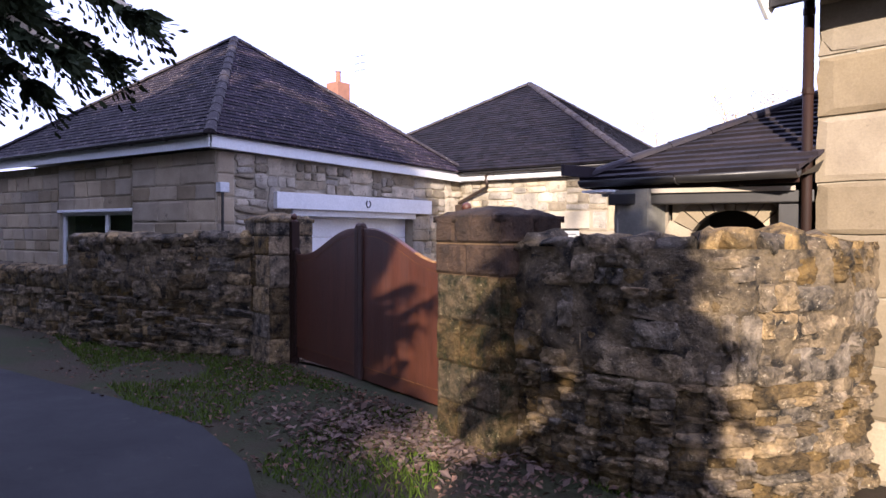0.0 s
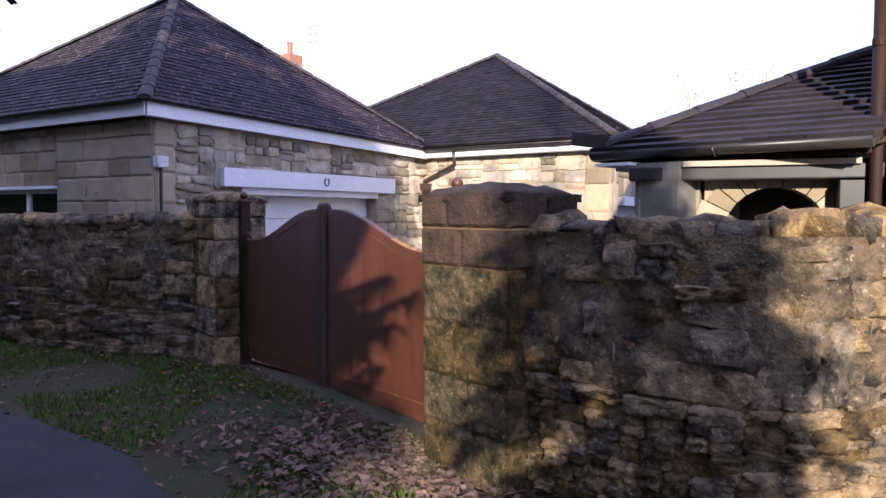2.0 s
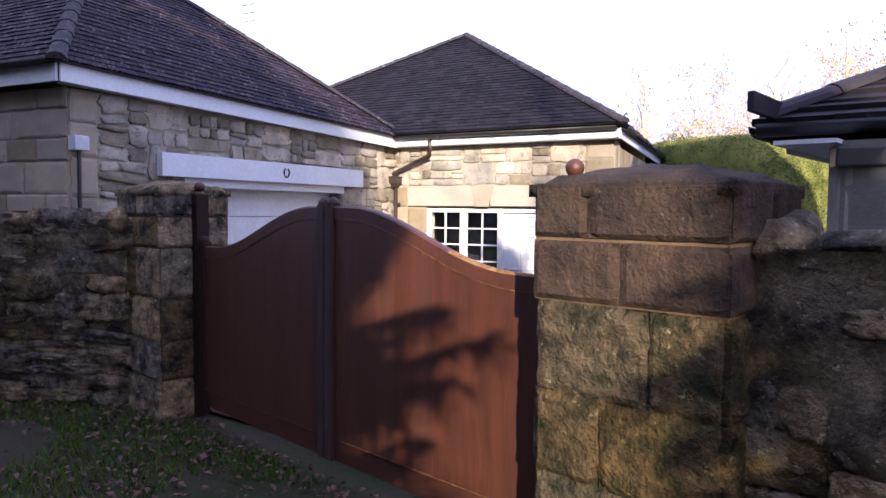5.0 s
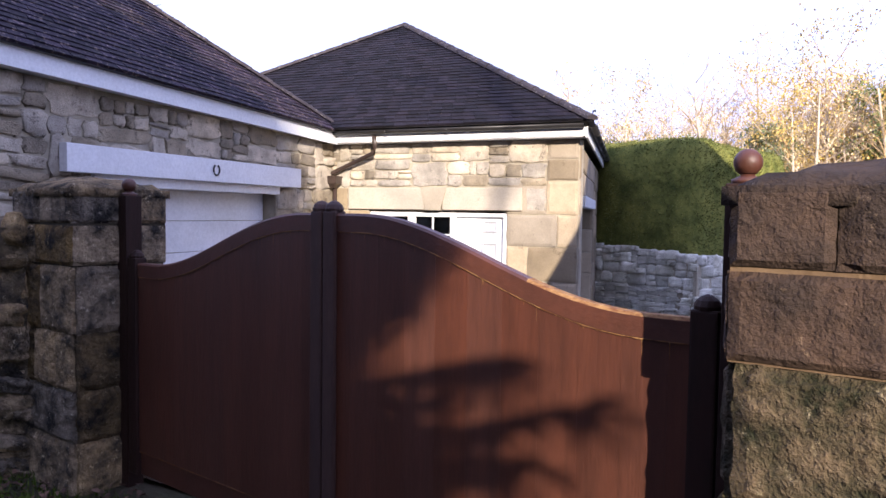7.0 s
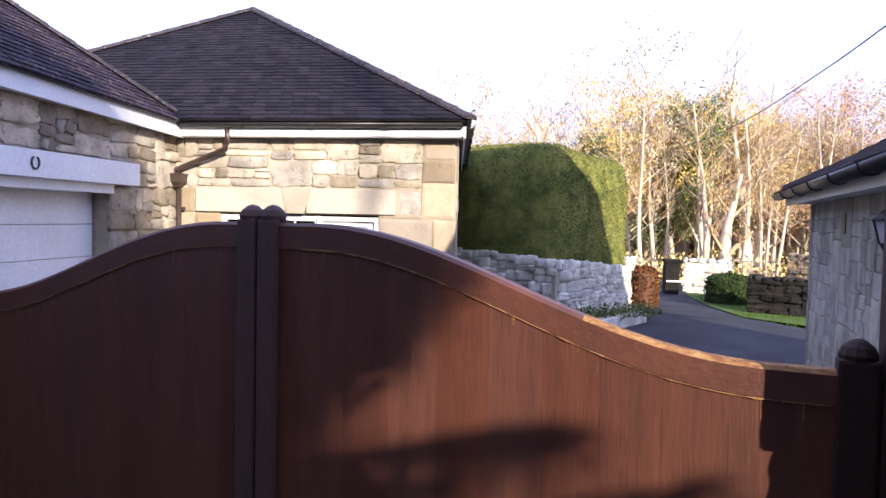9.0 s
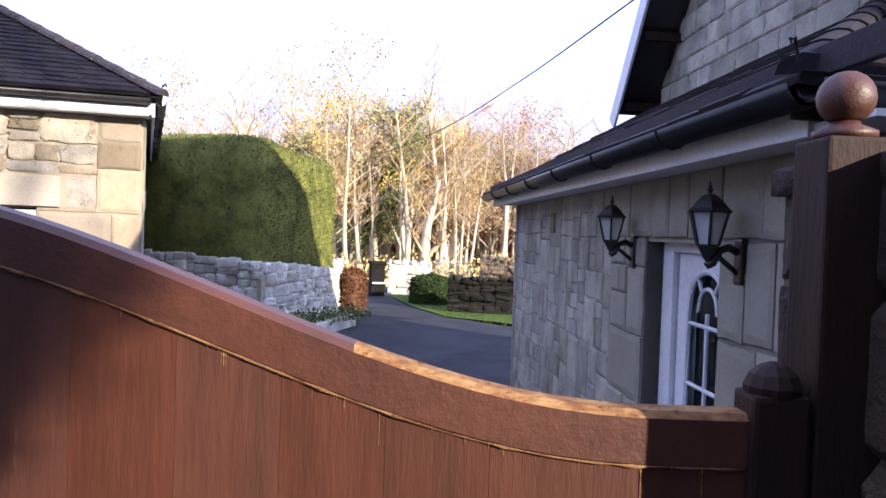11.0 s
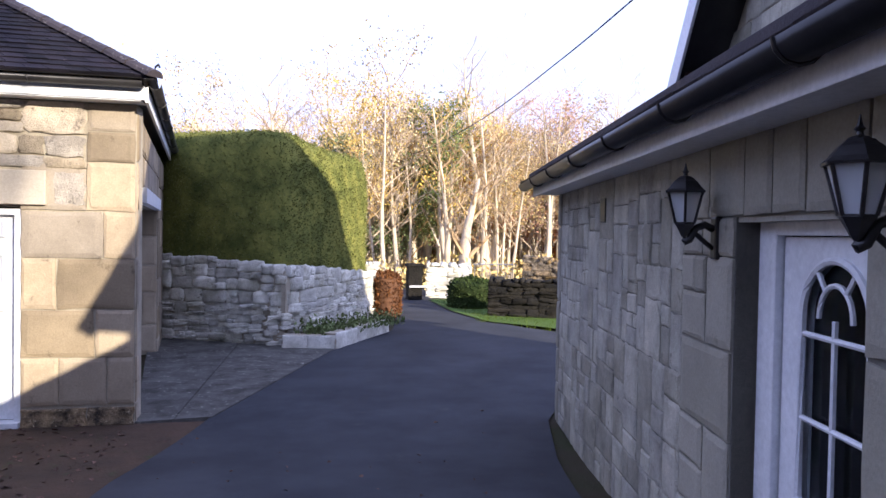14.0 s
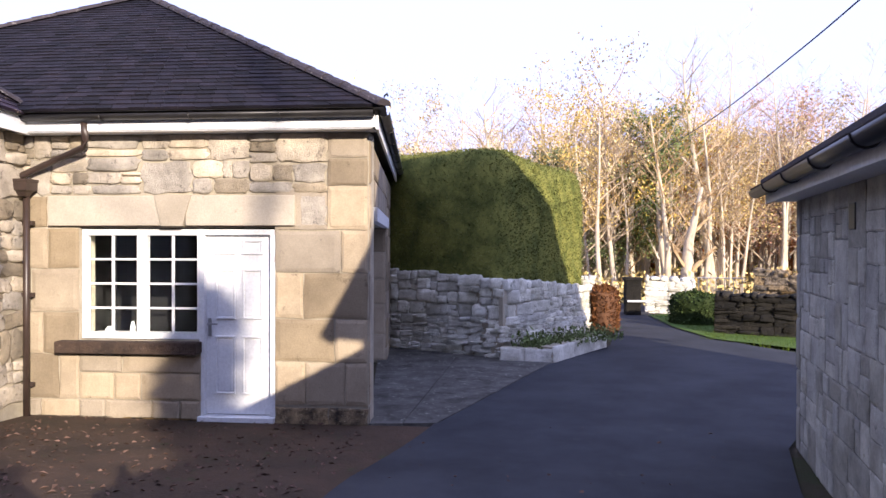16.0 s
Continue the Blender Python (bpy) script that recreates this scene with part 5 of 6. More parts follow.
bm = B()
dbox(bm, D1 + 0.01, 0.06, 1.05, 0.02, 0.11, 2.06)
dbox(bm, D0 - 0.01, 0.06, 1.05, 0.02, 0.11, 2.06)
dbox(bm, (D0 + D1) / 2, 0.10, 2.05, D1 - D0, 0.18, 0.03)
part("reveal", bm, "shadeashlar", sd)
bm = B()
for s, w in ((D1 - 0.095, 0.15), (D0 + 0.03, 0.05)):
    dbox(bm, s, RX, 1.06, w, 0.07, 1.90, 0.006)
dbox(bm, (D0 + D1) / 2, RX, 2.01, D1 - D0 - 0.04, 0.068, 0.06, 0.006)
part("door_frame", bm, "white", sd)
S0, S1 = D0 + 0.06, D1 - 0.178
sm, gw, gz0, gzs = 0.96, 0.22, 0.95, 1.67
bm = B()
outer = [(S0, 0.12), (S1, 0.12), (S1, 1.975), (S0, 1.975)]
hole = [(sm - gw, gz0), (sm + gw, gz0), (sm + gw, gzs)] + [(sm + gw * math.cos(a), gzs + gw * math.sin(a)) for a in [math.pi * i / 12 for i in range(1, 12)]] + [(sm - gw, gzs)]
for e in (RX, RX + 0.045):
    ov = [bm.verts.new(cp(s, e, z)) for s, z in outer]
    hv = [bm.verts.new(cp(s, e, z)) for s, z in hole]
    ed = [bm.edges.new((ov[i], ov[(i + 1) % 4])) for i in range(4)] + [bm.edges.new((hv[i], hv[(i + 1) % len(hv)])) for i in range(len(hv))]
    bmesh.ops.triangle_fill(bm, use_beauty=True, use_dissolve=False, edges=ed)
bmesh.ops.recalc_face_normals(bm, faces=bm.faces[:])
leaf2 = part("leaf", bm, "white", sd)
bm = B()
ring = [(sm - gw, gz0)] + [(sm - gw, gzs)] + [(sm - gw * math.cos(a), gzs + gw * math.sin(a)) for a in [math.pi * i / 14 for i in range(1, 14)]] + [(sm + gw, gzs), (sm + gw, gz0), (sm - gw, gz0)]
tube(bm, [cp(s, RX - 0.005, z) for s, z in ring], 0.016, 6)
tube(bm, [cp(sm - 0.11 * math.cos(a), RX - 0.002, gzs + 0.13 * math.sin(a)) for a in [math.pi * i / 10 for i in range(11)]], 0.011, 6)
for a in (radians(55), radians(125)):
    tube(bm, [cp(sm - 0.11 * math.cos(a), RX - 0.002, gzs + 0.12 * math.sin(a)), cp(sm - gw * math.cos(a), RX - 0.002, gzs + gw * math.sin(a))], 0.011, 6)
tube(bm, [cp(sm, RX - 0.002, gz0), cp(sm, RX - 0.002, gzs)], 0.012, 6)
for z in (gzs - 0.07, gzs - 0.40):
    tube(bm, [cp(sm - gw, RX - 0.002, z), cp(sm + gw, RX - 0.002, z)], 0.012, 6)
part("glazing_bar", bm, "white", leaf2)
bm = B()
dbox(bm, sm, RX + 0.03, (gz0 + gzs + gw) / 2, 2 * gw, 0.006, gzs + gw - gz0)
pane = part("pane", bm, "glass", leaf2)
pane.visible_shadow = False
# near-black panels behind the glazed light, coloured as an unlit hall
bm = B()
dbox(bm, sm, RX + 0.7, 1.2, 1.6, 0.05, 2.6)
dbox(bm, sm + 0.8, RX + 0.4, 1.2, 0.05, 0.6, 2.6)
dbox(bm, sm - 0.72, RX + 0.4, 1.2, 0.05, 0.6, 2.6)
tagged(part("wall_hall", bm, "room_shade"), "near-black panels standing for the unlit hallway behind the glazed door", "wall", kind="structure")
bm = B()
dbox(bm, sm, RX - 0.02, 0.10, D1 - D0 - 0.04, 0.12, 0.07, 0.008)
part("threshold", bm, "white", sd)
bm = B()
dbox(bm, 3.90, -0.012, 2.165, 0.16, 0.03, 0.19, 0.01)
vent = part("vent", bm, "black", house, "small dark vent in the wall")


def lantern(s, z):
    """A six-sided wall lantern on a curved bracket."""
    g = thing("wall_lantern", "black coach lantern on a curled wall bracket", "wall lantern", "lanterns beside the door")
    c = cp(s, -0.165, z)
    bm = B()
    dbox(bm, s, -0.015, z - 0.10, 0.07, 0.035, 0.20, 0.012)
    part("back_plate", bm, "black", g)
    bm = B()
    tube(bm, [cp(s, -0.03, z - 0.06), cp(s, -0.07, z - 0.04), cp(s, -0.11, z - 0.055), cp(s, -0.14, z - 0.11), cp(s, -0.165, z - 0.12)], 0.018, 8)
    tube(bm, [cp(s, -0.03, z - 0.15), cp(s, -0.08, z - 0.11), cp(s, -0.14, z - 0.06)], 0.012, 8)
    part("arm", bm, "black", g, "", True)
    bm = B()
    lathe(bm, Matrix.Translation(c) @ Matrix.Diagonal((0.88, 0.88, 0.73, 1)), [(0.006, -0.17), (0.016, -0.155), (0.008, -0.14), (0.022, -0.12), (0.03, -0.10), (0.05, -0.06), (0.058, -0.05), (0.058, -0.04)], 6)
    part("cup", bm, "black", g)
    for k in range(6):
        a = 2 * math.pi * k / 6
        bm = B()
        tube(bm, [c + 0.88 * Vector((0.055 * math.cos(a), 0.055 * math.sin(a), -0.037)), c + 0.88 * Vector((0.098 * math.cos(a), 0.098 * math.sin(a), 0.125))], 0.0065, 5)
        part("bar", bm, "black", g)
    for k in range(6):
        a, b = 2 * math.pi * k / 6, 2 * math.pi * (k + 1) / 6
        bm = B()
        q = [c + 0.88 * Vector((r * math.cos(w), r * math.sin(w), zz)) for r, w, zz in ((0.052, a, -0.033), (0.052, b, -0.033), (0.094, b, 0.123), (0.094, a, 0.123))]
        bm.faces.new([bm.verts.new(p) for p in q])
        pn = part("pane", bm, "frosted", g, "pale frosted pane" if k == 0 else "")
        pn.visible_shadow = False
    bm = B()
    lathe(bm, Matrix.Translation(c) @ Matrix.Diagonal((0.88, 0.88, 0.73, 1)), [(0.112, 0.145), (0.115, 0.155), (0.095, 0.175), (0.068, 0.215), (0.05, 0.232), (0.045, 0.24)], 6)
    lathe(bm, Matrix.Translation(c) @ Matrix.Diagonal((0.88, 0.88, 0.73, 1)), [(0.04, 0.238), (0.03, 0.25), (0.012, 0.256), (0.010, 0.27), (0.018, 0.28), (0.010, 0.292), (0.006, 0.31), (0.002, 0.335)], 10)
    part("hood", bm, "black", g, "hood with a spike finial")
    bm = B()
    lathe(bm, Matrix.Translation(c) @ Matrix.Diagonal((0.88, 0.88, 0.73, 1)), [(0.018, -0.03), (0.02, 0.03), (0.024, 0.05), (0.02, 0.09), (0.006, 0.11)], 10)
    part("bulb", bm, "white", g)
    return g


for s in (1.70, 0.36):
    lantern(s, 2.065)

# ---- beyond: hedge wall, planter, lawn ----
HW0, HW1, HW2 = (-1.95, 17.75), (0.40, 16.57), (2.55, 21.2)
wall_path("hedge_wall", [HW0, HW1, HW2], [1.52, 1.38, 1.0], -0.15, "pale", 0.27, 0.17, "pale lichened rubble wall under a clipped hedge", 0.4, False, 91, 0.9, False)


def tuft_mesh(seed, n, size, spread):
    """Small leaf blades about a point."""
    rnd = random.Random(seed)
    V, F = [], []
    for _ in range(n):
        c = Vector((rnd.gauss(0, spread), rnd.gauss(0, spread), rnd.gauss(0, spread)))
        d = Vector((rnd.uniform(-1, 1), rnd.uniform(-1, 1), rnd.uniform(-1, 1))).normalized()
        e = d.orthogonal().normalized()
        k = len(V)
        V += [tuple(c - d * size), tuple(c + e * size * 0.4), tuple(c + d * size), tuple(c - e * size * 0.4)]
        F += [(k, k + 1, k + 2, k + 3)]
    return V, F


def leaf_shell(name, surf, n, size, mat, parent, seed=1, depth=0.05):
    """Leaf blades scattered on a surface; surf(rnd) gives a point and its outward normal."""
    rnd = random.Random(seed)
    V, F = [], []
    for _ in range(n):
        p, nn = surf(rnd)
        d = (nn * 0.7 + Vector((rnd.uniform(-1, 1), rnd.uniform(-1, 1), rnd.uniform(-0.6, 1)))).normalized()
        e = d.cross(Vector((rnd.uniform(-1, 1), rnd.uniform(-1, 1), rnd.uniform(-1, 1)))).normalized()
        z = size * rnd.uniform(0.6, 1.4)
        p = p + nn * rnd.uniform(-depth, depth * 0.6)
        k = len(V)
        V += [tuple(p - e * z * 0.3), tuple(p + d * z * 0.5 + e * z * 0.25), tuple(p + d * z), tuple(p + d * z * 0.4 - e * z * 0.4)]
        F.append((k, k + 1, k + 2, k + 3))
    ob = flat_mesh(name, V, F, mat, parent)
    ob["kind"] = "stuff"
    return ob


def hedge_block(name, base, zlo, zhi, mat, label, category, n, size, seed=1, round_=0.25, bulge=0.12, hold=None):
    """A clipped hedge over a plan outline (anticlockwise) with rounded shoulders and leafy skin."""
    h = thing(name, label, category)
    base = [Vector(p) for p in base]
    c = sum(base, Vector((0, 0))) / len(base)
    dense = []
    for a, b in zip(base, base[1:] + base[:1]):
        k = max(2, int((b - a).length / 0.3))
        dense += [a.lerp(b, i / k) for i in range(k)]
    for _ in range(2):
        dense = [(dense[i - 1] + dense[i] * 2 + dense[(i + 1) % len(dense)]) / 4 for i in range(len(dense))]
    bm = B()
    rings = []
    lev = [0, 0.12, 0.3, 0.5, 0.7, 0.85, 0.93, 0.98, 1.0]
    for u in lev:
        ring = []
        for p in dense:
            lo, hi = zlo(p.x, p.y), zhi(p.x, p.y)
            z = lo + (hi - lo) * u
            inset = round_ * (1 - math.sqrt(max(0, 1 - max(0, (u - 0.75) / 0.25) ** 2)))
            q = p + (c - p).normalized() * inset
            d = bulge * noise.noise((q.x * 0.9, q.y * 0.9, z * 0.9)) + 0.05 * noise.noise((q.x * 4, q.y * 4, z * 4))
            q = q - (c - p).normalized() * d
            ring.append(bm.verts.new((q.x, q.y, z + 0.04 * noise.noise((q.x * 2, q.y * 2, 3)))))
        rings.append(ring)
    for a, b in zip(rings, rings[1:]):
        for j in range(len(a)):
            bm.faces.new((a[j], a[(j + 1) % len(a)], b[(j + 1) % len(a)], b[j]))
    top = bm.verts.new((c.x, c.y, zhi(c.x, c.y) + 0.05))
    for j in range(len(dense)):
        bm.faces.new((rings[-1][j], rings[-1][(j + 1) % len(dense)], top))
    bmesh.ops.recalc_face_normals(bm, faces=bm.faces[:])
    tris = []
    for f in bm.faces:
        tris.append(([v.co.copy() for v in f.verts], f.normal.copy(), f.calc_area()))
    areas = np.cumsum([t[2] for t in tris])
    core = part("foliage", bm, mat, h, "", True)

    def surf(rnd):
        vs, nn, _ = tris[int(np.searchsorted(areas, rnd.random() * areas[-1]))]
        u, w = rnd.random(), rnd.random()
        if len(vs) == 4:
            return vs[0].lerp(vs[1], u).lerp(vs[3].lerp(vs[2], u), w), nn
        u, w = (1 - u, 1 - w) if u + w > 1 else (u, w)
        return vs[0] + (vs[1] - vs[0]) * u + (vs[2] - vs[0]) * w, nn
    leaf_shell("leaves", surf, n, size, mat, h, seed)
    return h


def lerp3(x, y):
    """Share of the way along the drive side of the hedge wall."""
    return min(max((y - 16.6) / 4.6, 0), 1)


hedge_block("hedge", [(-2.2, 17.95), (0.30, 16.75), (2.35, 21.2), (-0.4, 22.6)], lambda x, y: 1.40 - 0.50 * lerp3(x, y), lambda x, y: 3.72 - 0.10 * lerp3(x, y),
            "hedge", "tall clipped yew hedge with a golden sunlit edge above the wall", "hedge", 95000, 0.034, 3, 0.35, 0.06)
hedge_block("beech_hedge", [(2.45, 20.3), (3.05, 20.6), (3.0, 21.9), (2.3, 21.9)], lambda x, y: 0.0, lambda x, y: 0.95, "beech", "low russet beech hedge beside the drive", "hedge", 3500, 0.07, 4, 0.08, 0.05)
bush = hedge_block("round_bush", [(5.15 + 0.66 * math.cos(a), 22.4 + 0.66 * math.sin(a)) for a in [2 * math.pi * i / 10 for i in range(10)]], lambda x, y: 0.0, lambda x, y: 0.86 - 0.25 * ((x - 5.15) ** 2 + (y - 22.4) ** 2), "bush", "rounded clipped green bush on the lawn", "bush", 3500, 0.06, 5, 0.45, 0.05)
planter = thing("planter", "low pale stone planter along the drive", "planter")
pc = wall_body("kerb", [((0.35, 16.30), (1.22, 16.15), -0.1, 0.24), ((1.22, 16.15), (2.38, 18.15), -0.1, 0.28)], "mortar", planter, 0.22)
cells = []
courses((0, 0.88, 0.0, 0.25), [0.25], 0.5, rnd, cells)
stones(pc, (0.35, 16.30), (1.22, 16.15), cells, "pale", 0.3, 0.012, 0.02, 0.3, 0, seed=55)
cells = []
courses((0, 2.31, 0.0, 0.29), [0.29], 0.6, rnd, cells)
stones(pc, (1.22, 16.15), (2.38, 18.15), cells, "pale", 0.3, 0.012, 0.02, 0.3, 0, seed=56)
bm = B()
vs = [bm.verts.new((x, y, 0.20)) for x, y in ((0.4, 16.45), (1.15, 16.3), (2.25, 18.15), (1.1, 18.1))]
bm.faces.new(vs)
part("soil", bm, "earth", planter)


def bed(rnd):
    u, v = rnd.random(), rnd.random()
    p = Vector((0.5, 16.55, 0)).lerp(Vector((2.2, 18.3, 0)), u) + Vector((0.5, -0.35, 0)) * v
    return Vector((p.x, p.y, 0.22 + 0.28 * rnd.random() * rnd.random())), Vector((0, 0, 1))


tagged(leaf_shell("planter_plants", bed, 1300, 0.07, "green", None, 8), "low green leafy plants in the planter", "plants", kind="stuff")
strip("lawn", [(7.4, 15.9), (5.5, 18.55), (4.75, 19.3), (4.4, 21.5), (4.4, 24.4)], [(9.5, 19.4), (7.0, 20.2), (6.2, 21.0), (6.2, 22.6), (6.0, 25.0)], "lawn", "strip of mown lawn beside the drive", "lawn", 0.05, 30, 6)
wall_path("dry_wall", [(5.05, 20.45), (6.4, 19.75), (9.5, 18.7)], [0.92, 0.92, 0.95], -0.1, "darkstone", 0.34, 0.2, "drystone wall behind the lawn, coloured dark for shade", 0.4, True, 95, 0.9, False)
wall_path("far_wall", [(-6, 27.5), (1.2, 26.9), (3.2, 26.4)], [0.98, 0.98, 1.0], -0.1, "pale", 0.4, 0.25, "sunlit pale boundary wall", 0.4, True, 96, 0.9, False)
wall_path("far_wall", [(4.55, 25.6), (5.9, 25.3)], [1.05, 1.0], -0.1, "pale", 0.4, 0.25, "sunlit pale wall beside the far gate", 0.4, True, 97, 0.9, False)
wall_path("far_wall", [(7.3, 24.6), (9.6, 23.3), (16, 21.0)], [1.35, 0.95, 1.0], -0.1, "garden", 0.4, 0.25, "stepped far boundary wall", 0.4, True, 98, 0.9, False)
gpost = thing("stone_gatepost", "dark square stone gatepost with a white band", "gatepost")
bm = B()
box(bm, pose(4.02, 24.7, 0.5), 0.42, 0.42, 1.0, 0.03)
part("shaft", bm, "darkstone", gpost)
bm = B()
box(bm, pose(4.02, 24.7, 1.03), 0.5, 0.5, 0.09, 0.03)
part("cap", bm, "darkstone", gpost)
bm = B()
box(bm, pose(4.15, 24.44, 0.42), 0.62, 0.06, 0.05, 0.01)
part("rail", bm, "white", gpost, "white gate rail stub")
far_gate = thing("far_gate", "pale metal bar gate by the far wall", "gate")
for k in range(6):
    bm = B()
    tube(bm, [(5.95 + k * 0.24, 25.1, 0.05), (5.95 + k * 0.24, 25.1, 1.05)], 0.012, 6)
    part("bar", bm, "steel", far_gate)
for z in (0.15, 1.05):
    bm = B()
    tube(bm, [(5.9, 25.1, z), (7.2, 25.1, z)], 0.018, 6)
    part("rail", bm, "steel", far_gate)

# overhead cables
for label, pts, width in (("dark overhead cable sagging from the house", [(3.78, 6.6, 4.74), (3.96, 10.93, 4.50), (4.12, 13.82, 4.41), (4.38, 18.66, 4.39), (4.78, 26.0, 4.68), (5.18, 33.67, 5.22), (5.9, 46.0, 6.5)], 0.010),
                          ("thin cable through the trees", [(12, 33, 4.2), (8.2, 33.2, 4.40), (3, 34, 5.0)], 0.009)):
    bm = B()
    pts = [Vector(p) for p in pts]
    line = []
    for i in range(len(pts) - 1):
        p0, p1, p2, p3 = pts[max(i - 1, 0)], pts[i], pts[i + 1], pts[min(i + 2, len(pts) - 1)]
        for k in range(6):
            u = k / 6
            line.append(0.5 * (2 * p1 + (p2 - p0) * u + (2 * p0 - 5 * p1 + 4 * p2 - p3) * u * u + (3 * p1 - p0 - 3 * p2 + p3) * u ** 3))
    line.append(pts[-1])
    tube(bm, line, width, 5)
    tagged(part("cable", bm, "cable"), label, "cable")

# ---- trees ----
def branch(V, F, p, d, length, r, depth, rnd, tips, up=0.25, seg=5):
    """Adds a tapered bending limb and its side limbs."""
    n = 4 if depth > 1 else 3
    rings = []
    q = p.copy()
    side_pts = []
    for i in range(n + 1):
        k = i / n
        rr = r * (1 - 0.65 * k)
        a = d.orthogonal().normalized()
        b = d.cross(a)
        base = len(V)
        for j in range(seg):
            t = 2 * math.pi * j / seg
            V.append(tuple(q + rr * (math.cos(t) * a + math.sin(t) * b)))
        rings.append(base)
        side_pts.append((q.copy(), d.copy(), rr))
        if i < n:
            q = q + d * length / n
            d = (d + Vector((rnd.gauss(0, 0.13), rnd.gauss(0, 0.13), rnd.gauss(0, 0.10) + up * 0.2))).normalized()
    for a, b in zip(rings, rings[1:]):
        for j in range(seg):
            F.append((a + j, a + (j + 1) % seg, b + (j + 1) % seg, b + j))
    tips.append(q)
    if depth > 0:
        m = {4: 9, 3: 6, 2: 5, 1: 4}.get(depth, 4)
        for i in range(m):
            k = 0.3 + 0.7 * (i + rnd.random()) / m
            pp, dd, rr = side_pts[min(n, int(k * n))]
            out = Vector((rnd.gauss(0, 1), rnd.gauss(0, 1), 0)).normalized()
            nd = (dd * 0.55 + out * rnd.uniform(0.5, 0.9) + Vector((0, 0, up))).normalized()
            branch(V, F, pp.lerp(side_pts[min(n, int(k * n) + 1)][0], rnd.random()), nd, length * rnd.uniform(0.35, 0.6), max(rr * 0.55, 0.008), depth - 1, rnd, tips, up, 4 if depth > 2 else 3)


def bare_tree(seed, height, r, leaf="", leaves=0, lean=0.0, low=0.3, label="", depth=3, at=None):
    """A tapered trunk with limbs and twigs, and a thin crown of leaves."""
    rnd = random.Random(seed)
    tree = thing("tree", label, "tree", "woodland trees", at=at)
    V, F, tips = [], [], []
    d = Vector((rnd.gauss(0, lean), rnd.gauss(0, lean), 1)).normalized()
    pts = [Vector((0, 0, -0.3))]
    for i in range(7):
        pts.append(pts[-1] + d * height / 7)
        d = (d + Vector((rnd.gauss(0, 0.05), rnd.gauss(0, 0.05), 0.05))).normalized()
    bm = B()
    tube(bm, pts, r, 9, r * 0.18)
    for v in bm.verts:
        if v.co.z < 0.4:
            v.co.x *= 1.35
            v.co.y *= 1.35
    part("trunk", bm, "bark", tree, "", True)
    m = 13
    for i in range(m):
        k = low + (1 - low) * (i + rnd.random()) / m
        a = pts[min(6, int(k * 7))].lerp(pts[min(7, int(k * 7) + 1)], k * 7 % 1)
        t = rnd.random() * 2 * math.pi
        branch(V, F, a, Vector((math.cos(t) * 0.8, math.sin(t) * 0.8, 0.75)).normalized(), height * (0.34 - 0.2 * k) * rnd.uniform(0.8, 1.2), r * 0.42 * (1.05 - k * 0.75), depth - 1, rnd, tips)
    flat_mesh("crown", V, F, "twig", tree)
    if leaves:
        LV, LF = [], []
        for _ in range(leaves):
            c = rnd.choice(tips) + Vector((rnd.gauss(0, 0.35), rnd.gauss(0, 0.35), rnd.gauss(0, 0.3)))
            dd = Vector((rnd.uniform(-1, 1), rnd.uniform(-1, 1), rnd.uniform(-1, 1))).normalized()
            e = dd.orthogonal().normalized()
            z = rnd.uniform(0.05, 0.11)
            k = len(LV)
            LV += [tuple(c - dd * z), tuple(c + e * z * 0.55), tuple(c + dd * z), tuple(c - e * z * 0.55)]
            LF.append((k, k + 1, k + 2, k + 3))
        flat_mesh("leaves", LV, LF, leaf, tree)["kind"] = "stuff"
    return tree


rnd = random.Random(77)
TREES = [bare_tree(1, 13, 0.20, "dryleaf", 700, 0.05, 0.35, "slender bare tree with a few golden leaves"),
         bare_tree(2, 12.5, 0.24, "", 0, 0.04, 0.3, "tall bare woodland tree in winter sun"),
         bare_tree(3, 12, 0.16, "dryleaf", 1100, 0.07, 0.25, "golden-leaved young woodland tree"),
         bare_tree(4, 14, 0.14, "", 0, 0.03, 0.45, "thin straight bare tree"),
         bare_tree(5, 9, 0.16, "green", 5200, 0.06, 0.08, "evergreen shrubby tree among bare trunks"),
         bare_tree(6, 9, 0.16, "rust", 4200, 0.06, 0.08, "copper-leaved beech among the bare trees"),
         bare_tree(7, 11, 0.18, "dryleaf", 2000, 0.05, 0.15, "tree full of pale autumn leaves")]
SPOTS = [(2.0, 36, 0), (4.5, 33, 6), (6.3, 35, 0), (8.2, 31.5, 1), (9.5, 34, 3), (10.5, 31, 3), (11.6, 34, 5), (12.5, 31, 1), (13.5, 36, 3), (14.8, 32, 0), (7.0, 38, 5), (3.2, 41, 1), (0.4, 38, 2), (-2, 36, 0), (-4, 42, 1),
         (5.5, 39, 6), (6.6, 33.2, 4), (9.0, 37, 5), (12.0, 38, 5), (16, 35, 1), (17.5, 31, 3), (19, 36, 5), (15.5, 40, 0), (1.2, 31.5, 3), (-0.8, 33, 2), (-3, 31, 6), (10.2, 39, 1), (7.6, 42, 1), (13.2, 42, 2), (4.2, 37, 3), (5.0, 31.4, 3),
         (-7, 38, 1), (-9.5, 34, 6), (11.2, 36.5, 3), (8.6, 40, 3), (14, 29.5, 3), (18, 41, 1), (21, 33, 0), (3.0, 32.5, 4), (16.4, 29.0, 5)]
wood = random.Random(4)
